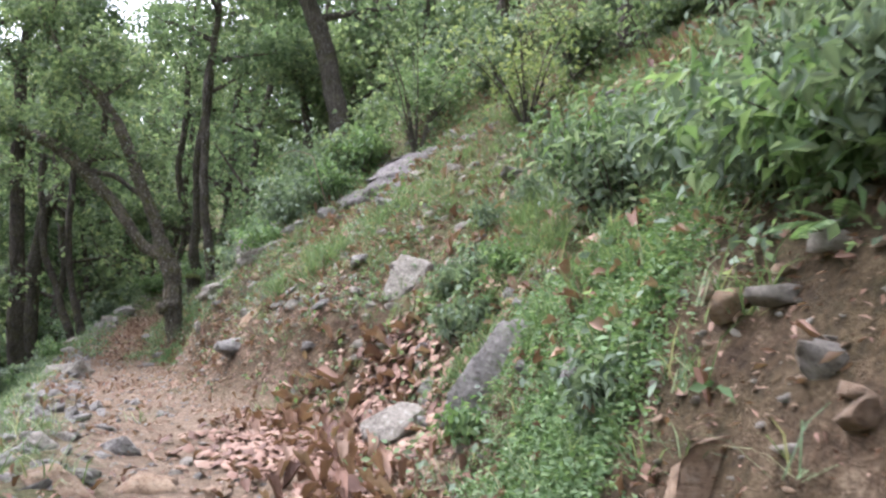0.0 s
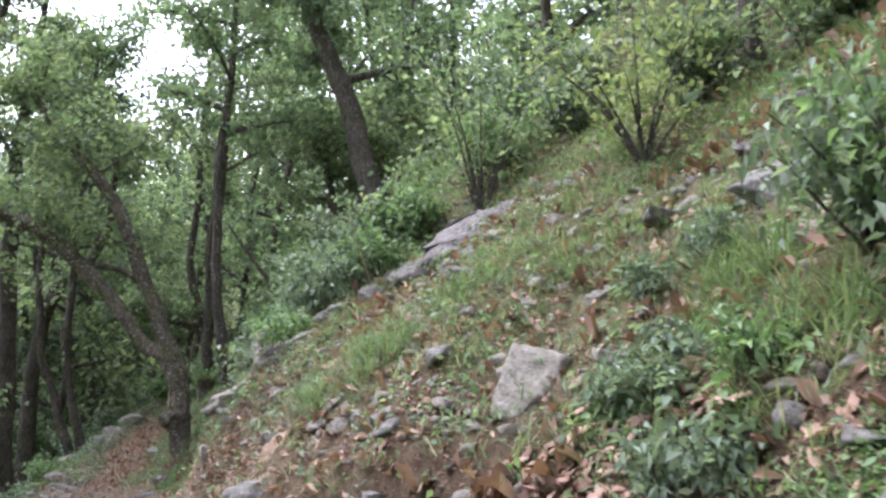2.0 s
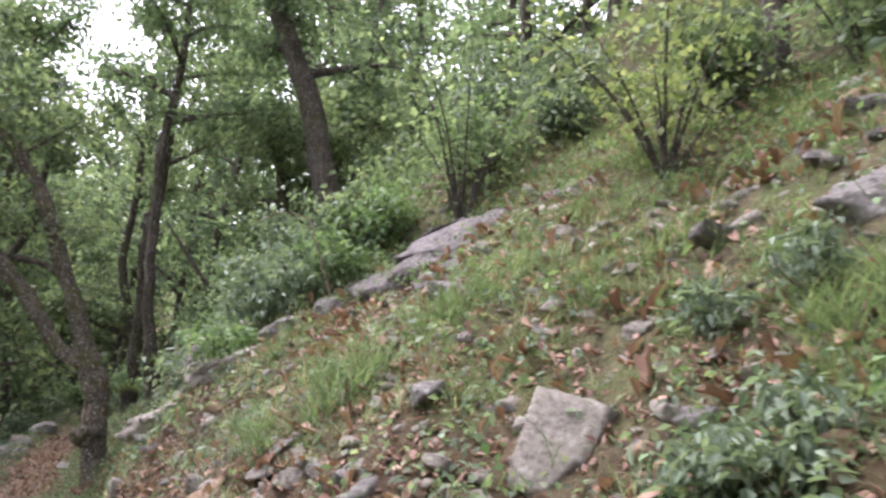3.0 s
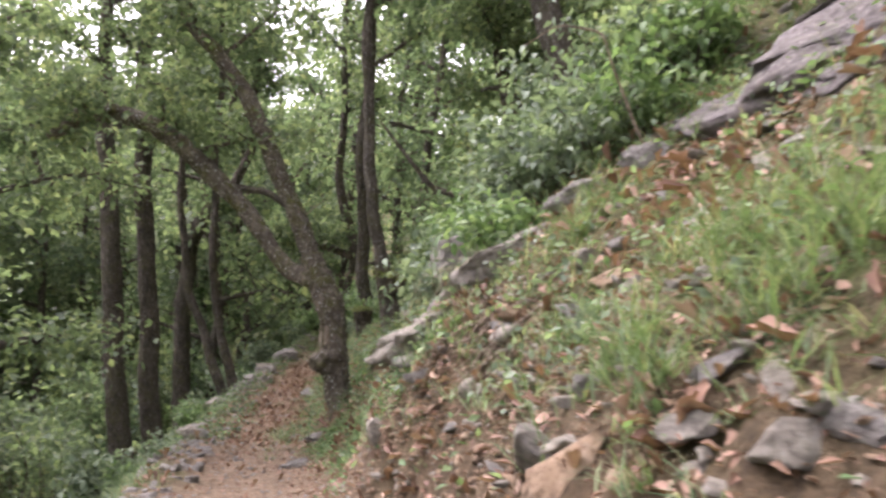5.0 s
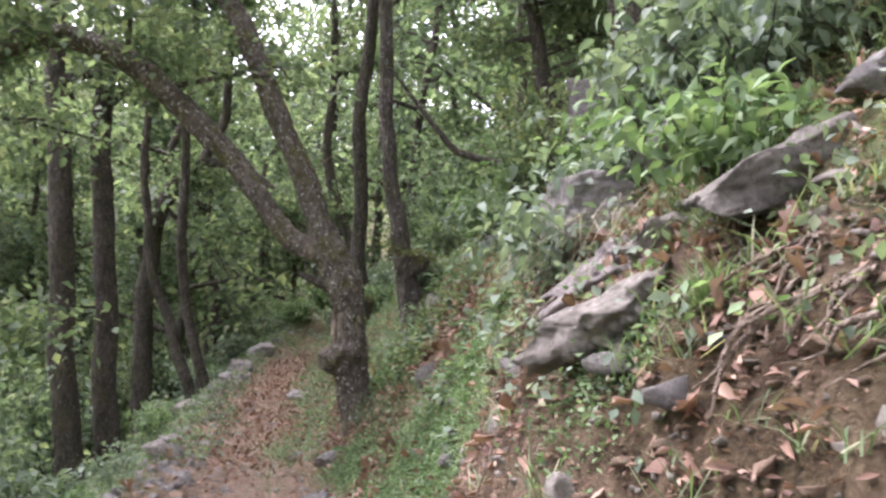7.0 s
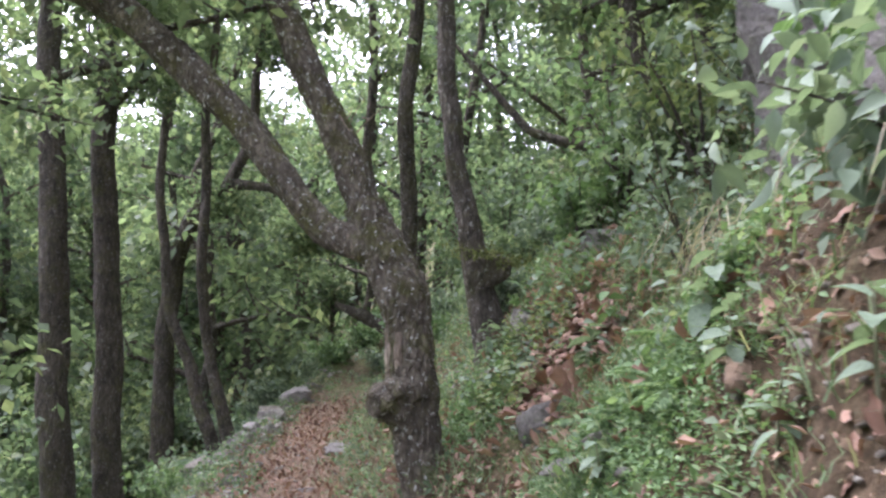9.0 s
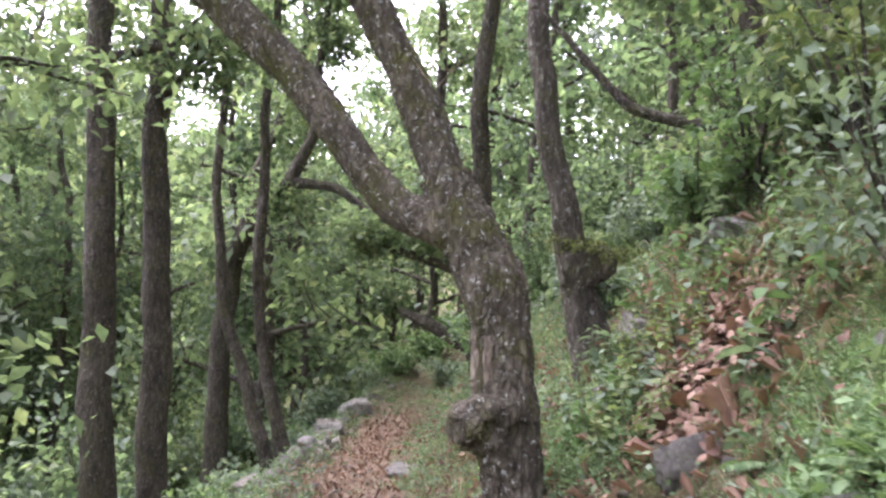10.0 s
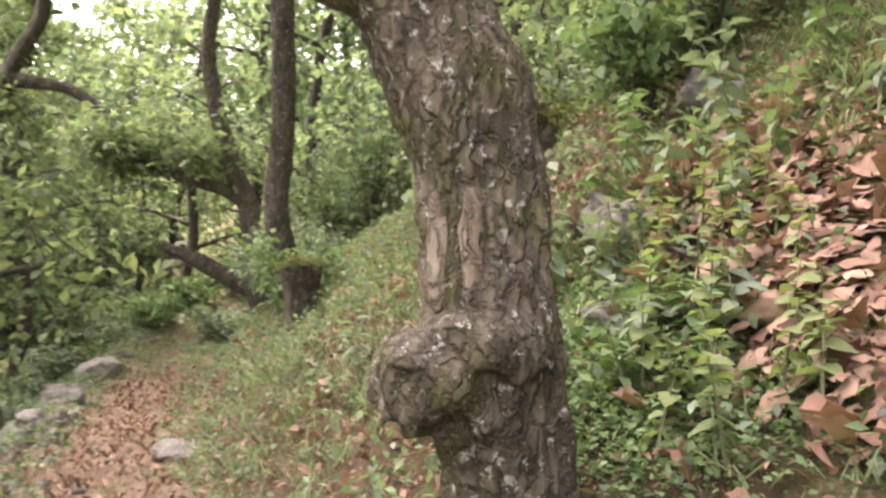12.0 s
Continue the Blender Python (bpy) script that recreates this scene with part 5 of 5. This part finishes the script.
def herb_cover():
    """Low leafy herbs over slope, bank and forest floor."""
    def weight(s, u):
        return np.clip((0.18 + 0.62 * blotch(s, u, 0.8, 2.1)) * ramp(u, 0.6, 1.7) + 0.7 * ramp(-u, 1.2, 2.0) + 0.7 * ramp(s, 17.5, 20) * ramp(np.abs(u), 0.35, 0.7) + 0.9 * ramp(s, 31, 33), 0, 1) * clear(s, u)

    x, y, r = strewn(26000, 1.5, 34, -8, 8, weight, 42)
    for k, (name, mat) in enumerate((("green_herbs", LEAF_FRESH), ("blue_green_herbs", LEAF_BLUE), ("dull_herbs", LEAF_OAK))):
        pick = np.arange(len(x)) % 3 == k
        c = on_ground(x[pick], y[pick], 0.06)
        tagged(part(name, mesh_of(name, *leaf_cloud(c, 11, 0.085, 0.062, 430 + k, SMALL, 0.7), mat)), "low leafy green herbs covering the slope", "herbs", kind="stuff")


def moss_cover():
    """Close small-leaved green cover on damp parts of the bank."""
    spots = ((3.45, 1.6, 0.42, 0.42, 3.4), (3.1, 1.45, 0.25, 0.35, 2.4), (15.4, 1.8, 0.4, 0.35, 1.0), (14.7, 1.4, 0.3, 0.3, 0.5), (15.9, 1.45, 0.4, 0.35, 0.8), (4.3, 2.1, 0.5, 0.35, 0.8), (4.8, 1.9, 0.7, 0.25, 0.5), (16.1, 1.75, 0.55, 0.45, 1.0), (15.4, 1.5, 0.45, 0.35, 0.8), (17.0, 2.5, 0.5, 0.4, 0.6), (18.6, 1.6, 0.5, 0.3, 1.1), (19.2, 1.8, 0.4, 0.3, 0.8), (12.3, 1.25, 0.25, 0.2, 0.6), (6.6, 2.3, 0.3, 0.25, 0.5), (17.2, 1.0, 0.5, 0.25, 0.5))
    r = np.random.default_rng(43)
    s = np.concatenate([r.normal(a, d / 1.6, int(14500 * k * d * e / 0.2)) for a, b, d, e, k in spots])
    u = np.concatenate([r.normal(b, e / 1.6, int(14500 * k * d * e / 0.2)) for a, b, d, e, k in spots])
    x, y = from_trail(s, u)
    n = len(x)
    p = on_ground(x, y, 0.0) + np.c_[r.normal(0, 0.02, (n, 2)), r.uniform(0.0, 0.05, n)]
    v = spread(SMALL, p, turns(r.uniform(0, 6.283, n), r.normal(0, 0.5, n), r.normal(0, 0.5, n)), r.uniform(0.018, 0.044, n))
    tagged(part("bank_greenery", mesh_of("bank_greenery", *v, LEAF_FRESH)), "dense bright green small-leaved cover on the damp bank", "ground cover", kind="stuff")


LITTER_SPOTS = ((6.3, 1.1, 0.7, 0.4, 1.3), (6.7, 1.75, 0.55, 0.35, 1.4), (6.2, 1.7, 0.5, 0.3, 1.3), (7.25, 1.4, 0.5, 0.3, 1.2), (7.7, 3.2, 0.35, 0.3, 0.8), (7.4, 2.5, 0.25, 0.25, 0.9), (11.7, 2.5, 0.5, 0.3, 0.8), (10.7, 2.55, 0.5, 0.3, 0.9), (5.6, 0.9, 0.9, 0.55, 1.0), (4.3, 0.7, 0.9, 0.5, 1.0), (6.7, 0.8, 0.6, 0.5, 0.9), (18.4, 2.35, 0.9, 0.38, 1.3), (17.6, 2.0, 0.7, 0.3, 1.2), (19.3, 2.9, 0.7, 0.35, 1.1), (16.6, 1.2, 0.5, 0.35, 0.6), (11.4, 2.8, 0.4, 0.3, 0.9), (10.5, 3.6, 0.5, 0.4, 0.8), (7.2, 2.6, 0.4, 0.3, 0.8), (6.4, 3.0, 0.5, 0.4, 0.7), (13.0, 1.9, 0.5, 0.3, 0.7), (8.3, 4.6, 0.7, 0.5, 0.9), (7.6, 5.6, 0.8, 0.6, 0.9), (3.9, 2.0, 0.6, 0.4, 0.8))


def litter_weight(s, u):
    base = (0.16 + 0.46 * blotch(s, u, 1.3, 4.0)) * ramp(u, 0.6, 1.3) + 0.1 + 0.65 * ramp(s, 17, 20) * (1 - ramp(np.abs(u), 0.5, 1.1))
    base = base + 0.08 * ramp(s, 8, 9) * (1 - ramp(s, 16, 17)) * ramp(u, 0.5, 0.9) * (1 - ramp(u, 1.8, 2.4))
    return np.clip(np.maximum(base, patch_weight(s, u, LITTER_SPOTS)), 0, 1)


def leaf_litter():
    """Dead leaves: the nearest ones singly, the rest as one sheet of litter."""
    x, y, r = strewn(70000, 1.5, 32, -2.5, 6.5, litter_weight, 44)
    n = len(x)
    p = on_ground(x, y, 0.0) + np.c_[np.zeros((n, 2)), r.uniform(0.005, 0.03, n)]
    slope = np.arctan2(height(x + 0.1, y) - height(x - 0.1, y), 0.2)
    tilt = np.where(np.abs(along(x, y)[1]) < 0.8, 0.1, 0.26)
    rot = turns(r.uniform(0, 6.283, n), r.normal(0, 1, n) * tilt, r.normal(0, 1, n) * tilt)
    tip = turns(np.zeros(n), -slope * 0.8, np.zeros(n))
    rot = tip @ rot
    size = np.clip(0.062 * np.exp(r.normal(0, 0.36, n)), 0.028, 0.12)
    size[patch_weight(*along(x, y), LITTER_SPOTS) > 0.35] *= 1.45
    size[patch_weight(*along(x, y), LITTER_SPOTS[:4] + LITTER_SPOTS[8:11]) > 0.45] *= 1.3
    size[along(x, y)[0] > 16.5] *= 1.1
    size[np.abs(along(x, y)[1]) < 0.8] *= 0.8
    size = size[:, None] * np.stack([np.ones(n), r.uniform(0.7, 1.3, n), r.uniform(0.6, 2.8, n)], -1)
    half = np.arange(n) % 2 == 0
    s, u = along(x, y)
    close = (np.abs(s - 18.3) < 1.6) & (np.abs(u - 2.2) < 0.8)
    close &= np.cumsum(close) <= 280
    thing = tagged(new("leaf_litter"), "drift of large fallen russet and pinkish-brown leaves", "dead leaves")
    shapes = [mesh_of("dead_leaf", *t, LITTER) for t in (CURLED, FLATTER)]
    for k in np.nonzero(close)[0]:
        o = new("dead_leaf", shapes[k % 2])
        o.parent = thing
        m = Matrix(rot[k].tolist()).to_4x4()
        o.matrix_basis = Matrix.Translation(p[k]) @ m @ Matrix.Diagonal((*size[k], 1))
    m = 3500
    sd, ud = r.normal(5.9, 0.5, m), r.normal(1.05, 0.42, m)
    sd[::4], ud[::4] = r.normal(6.3, 0.3, len(sd[::4])), r.normal(1.75, 0.22, len(sd[::4]))
    t = r.uniform(0, 1, 900)
    sd[-900:], ud[-900:] = 17.9 + 1.5 * t + r.normal(0, 0.22, 900), 1.85 + 1.0 * t + r.normal(0, 0.14, 900)
    cx, cy = from_trail(sd, ud)
    lean = turns(np.zeros(m), -np.arctan2(height(cx + 0.1, cy) - height(cx - 0.1, cy), 0.2) * 0.9, np.zeros(m))
    carpet = spread(FLATTER, on_ground(cx, cy, 0.0) + np.c_[np.zeros((m, 2)), r.uniform(0.02, 0.07, m)], lean @ turns(r.uniform(0, 6.283, m), r.normal(0, 0.2, m), r.normal(0, 0.2, m)), r.uniform(0.09, 0.16, m))
    tagged(part("leaf_carpet", mesh_of("leaf_carpet", *carpet, LITTER), thing), kind="stuff")
    rest = ~close
    both = [spread(t, p[rest & h], rot[rest & h], size[rest & h]) for t, h in ((CURLED, half), (FLATTER, ~half))]
    tagged(part("scattered_litter", mesh_of("scattered_litter", *bundle(both), LITTER), thing), kind="stuff")


def crumbs():
    """Bits of leaf, twig and bark over all bare earth."""
    x, y, r = strewn(95000, 1.5, 24, -1.6, 3.4, lambda s, u: 0.12 + 0.8 * ramp(u, 0.3, 0.9), 45)
    n = len(x)
    p = on_ground(x, y, 0.0) + np.c_[np.zeros((n, 2)), r.uniform(0.0, 0.03, n)]
    size = np.clip(0.035 * np.exp(r.normal(0, 0.45, n)), 0.012, 0.09)
    tilt = np.where(along(x, y)[1] < 0.7, 0.1, 0.5)
    v = spread(SLIM, p, turns(r.uniform(0, 6.283, n), r.normal(0, 1, n) * tilt, r.normal(0, 1, n) * tilt), size)
    tagged(part("ground_debris", mesh_of("ground_debris", *v, LITTER)), "small brown bits of leaf and bark on the earth", "debris", kind="stuff")


crumbs()
grass_cover()
herb_cover()
moss_cover()
leaf_litter()


# ---- dead wood, roots, stump ----
def root(x, y, seed):
    """Exposed pale roots hanging down the bank."""
    r = np.random.default_rng(seed)
    pieces = []
    for k in range(6):
        a = np.array((0, 0, 0.0)) + r.normal(0, 0.05, 3)
        pts = [a]
        for q in range(4):
            a = a + np.array((r.uniform(-0.12, 0.03), r.uniform(-0.08, 0.08), r.uniform(-0.12, -0.02)))
            pts.append(a)
        lift = [(p[0], p[1], max(p[2], g(x + p[0], y + p[1]) - g(x, y) + 0.02)) for p in pts]
        pieces.append(tube(lift, np.linspace(0.012, 0.003, 5) * r.uniform(0.6, 1.2), 6, 0.05, k, 0.05, False))
    ob = new("exposed_root", mesh_of("exposed_root", *bundle(pieces), DRY_WOOD))
    ob.matrix_world = Matrix.Translation((x, y, g(x, y) + 0.02))
    tagged(ob, "pale bare roots hanging down the earth bank", "root", "bank roots")


for n, (x, y) in enumerate(((-2.8, 11.85), (-3.2, 12.3), (-2.85, 11.5), (-3.35, 12.65), (-2.6, 11.3), (-3.25, 12.1), (-3.1, 12.0), (-2.95, 11.6), (-3.05, 11.75), (-4.0, 13.6), (-4.05, 13.45))):
    root(x, y, 700 + n)


def dead_branch(points, radii, label, name="dead_branch"):
    f = np.array(points[0], float)
    ob = new(name, mesh_of(name, *tube(np.array(points, float) - f, radii, 8, 0.05, 3, 0.06), DRY_WOOD if name == "dry_stalk" else BARK_GREY))
    ob.matrix_world = Matrix.Translation(f)
    tagged(ob, label, "branch")


dead_branch([(-2.1, 13.0, g(-2.1, 13.0) - 0.02), (-2.2, 13.0, 2.75), (-2.38, 12.95, 3.25), (-2.42, 12.9, 3.42), (-2.75, 12.9, 3.5), (-3.0, 12.9, 3.35)], [0.014, 0.012, 0.01, 0.01, 0.008, 0.004], "bent dry pale stalk standing on the slope", "dry_stalk")
dead_branch([(-4.9, 22.7, g(-4.9, 22.7) - 0.02), (-5.1, 22.7, 3.6), (-5.64, 22.7, 3.73), (-6.1, 22.7, 3.9), (-6.58, 22.7, 4.5), (-7.2, 22.7, 5.3)], [0.08, 0.075, 0.065, 0.06, 0.045, 0.02], "broken grey branch leaning out from the hillside")
dead_branch([(-9.4, 30.2, g(-9.4, 30.2) + 0.1), (-10.1, 30.1, 1.4), (-10.86, 30.0, 1.84), (-11.5, 30.0, 2.1)], [0.17, 0.16, 0.14, 0.08], "leaning dead mossy trunk across the trail edge")
dead_branch([(-4.5, 13.35, g(-4.5, 13.35) + 0.02), (-4.3, 13.5, g(-4.3, 13.5) + 0.12), (-4.1, 13.6, g(-4.1, 13.6) + 0.05)], [0.004, 0.007, 0.006], "short dry stick on the bare bank", "dry_stalk")


def stump(x, y):
    base = Vector((x, y, g(x, y) - 0.05))
    thing = tagged(new("stump"), "dark old stump with a cap of green moss", "stump")
    thing.matrix_world = Matrix.Translation(base)
    part("trunk", mesh_of("trunk", *tube([(0, 0, -0.2), (0, 0, 0.2), (0.02, 0, 0.5), (0, 0, 0.78)], [0.2, 0.16, 0.17, 0.22], 24, 0.08, 4, 0.05), BARK_DARK), thing)
    r = np.random.default_rng(8)
    c = r.normal(0, 0.1, (60, 3)) * (1, 1, 0.3) + (0, 0, 0.82)
    part("moss_cap", mesh_of("moss_cap", *leaf_cloud(c, 16, 0.04, 0.045, 9, SMALL), MOSS), thing)


stump(-8.25, 24.9)


def moss_foot():
    """The mossy swelling at the foot of the pale-patched tree."""
    v, f = boulder(4, 55, 5, 0.08)
    ob = new("mossy_swelling", mesh_of("mossy_swelling", v * (0.5, 0.45, 0.5), f, BARK_GREY))
    ob.matrix_world = pose(-6.36, 20.85, 1.82, 0, 12, 0)
    tagged(ob, "mossy knotted wood swelling at a tree's foot", "tree knot")
    r = np.random.default_rng(18)
    c = r.normal(0, 1, (90, 3)) * (0.17, 0.13, 0.05) + (-6.35, 20.82, 2.08)
    part("moss", mesh_of("moss", *leaf_cloud(c - (-6.32, 20.85, 1.9), 14, 0.035, 0.045, 19, SMALL), MOSS), ob)


moss_foot()


def straw(x, y, z, seed, count=75, long=0.42):
    """Dry grass hanging over the bank's lip."""
    r = np.random.default_rng(seed)
    c = r.normal(0, 1, (count, 3)) * (0.15, 0.16, 0.07)
    rot = turns(r.normal(math.pi, 0.9, count), r.uniform(-0.3, 0.9, count), r.normal(0, 0.3, count))
    k = r.uniform(0.5, 1.2, count) * long
    ob = new("dry_grass", mesh_of("dry_grass", *spread(STRAND, c, rot, np.stack([k, np.full(count, 0.09), k * 1.3], -1)), STRAW))
    ob.matrix_world = Matrix.Translation((x, y, z))
    tagged(ob, "clump of dry straw hanging over the bank", "dry grass", "hanging dry grass")


for n, (x, y) in enumerate(((-4.32, 16.45), (-4.38, 16.2), (-4.28, 16.7), (-3.75, 14.5), (-3.6, 14.2), (-3.95, 14.75))):
    straw(x, y, g(x, y) + 0.08, 800 + n)


def grass_clump(x, y, tall, wide, seed, blades=220):
    """A big tuft of arching grass blades from one root."""
    r = np.random.default_rng(seed)
    c = np.c_[r.normal(0, wide * 0.3, (blades, 2)), np.zeros(blades)]
    c[:, 2] = height(x + c[:, 0], y + c[:, 1]) - g(x, y) - 0.01
    k = tall * r.uniform(0.5, 1.2, blades)
    rot = turns(r.uniform(0, 6.283, blades), -r.uniform(0.6, 1.4, blades), r.normal(0, 0.25, blades))
    ob = new("grass_clump", mesh_of("grass_clump", *spread(STRAND, c, rot, np.stack([k, np.full(blades, 0.12), k * 0.9], -1)), GRASS_LUSH))
    ob.matrix_world = Matrix.Translation((x, y, g(x, y)))
    tagged(ob, "lush clump of long bright green grass on the slope", "grass", "grass clumps of the slope")


for n, (x, y, tall, wide) in enumerate(((-1.72, 9.95, 0.42, 0.42), (-1.5, 10.05, 0.36, 0.3), (-2.27, 10.3, 0.34, 0.28), (-2.2, 9.95, 0.26, 0.2), (-1.8, 10.6, 0.34, 0.34), (-1.0, 10.3, 0.34, 0.4), (-0.7, 10.15, 0.3, 0.3), (0.67, 7.85, 0.34, 0.35), (0.88, 7.65, 0.36, 0.35), (0.55, 7.5, 0.3, 0.3), (0.8, 11.5, 0.34, 0.4), (0.6, 6.95, 0.32, 0.35), (0.85, 6.7, 0.34, 0.3), (0.35, 8.9, 0.28, 0.35), (0.9, 8.7, 0.3, 0.3), (0.5, 9.6, 0.28, 0.4), (-0.1, 9.4, 0.26, 0.3), (0.15, 6.2, 0.3, 0.25), (0.3, 5.75, 0.3, 0.25), (0.6, 5.1, 0.3, 0.25), (0.85, 4.7, 0.3, 0.25), (-2.5, 11.05, 0.26, 0.2), (-2.55, 12.4, 0.28, 0.2), (-2.35, 12.6, 0.3, 0.22), (1.5, 10.0, 0.3, 0.4), (-3.45, 12.55, 0.2, 0.16), (2.1, 3.6, 0.5, 0.3), (2.2, 3.1, 0.5, 0.3))):
    grass_clump(x, y, tall, wide, 900 + n, 240 if tall > 0.3 else 150)
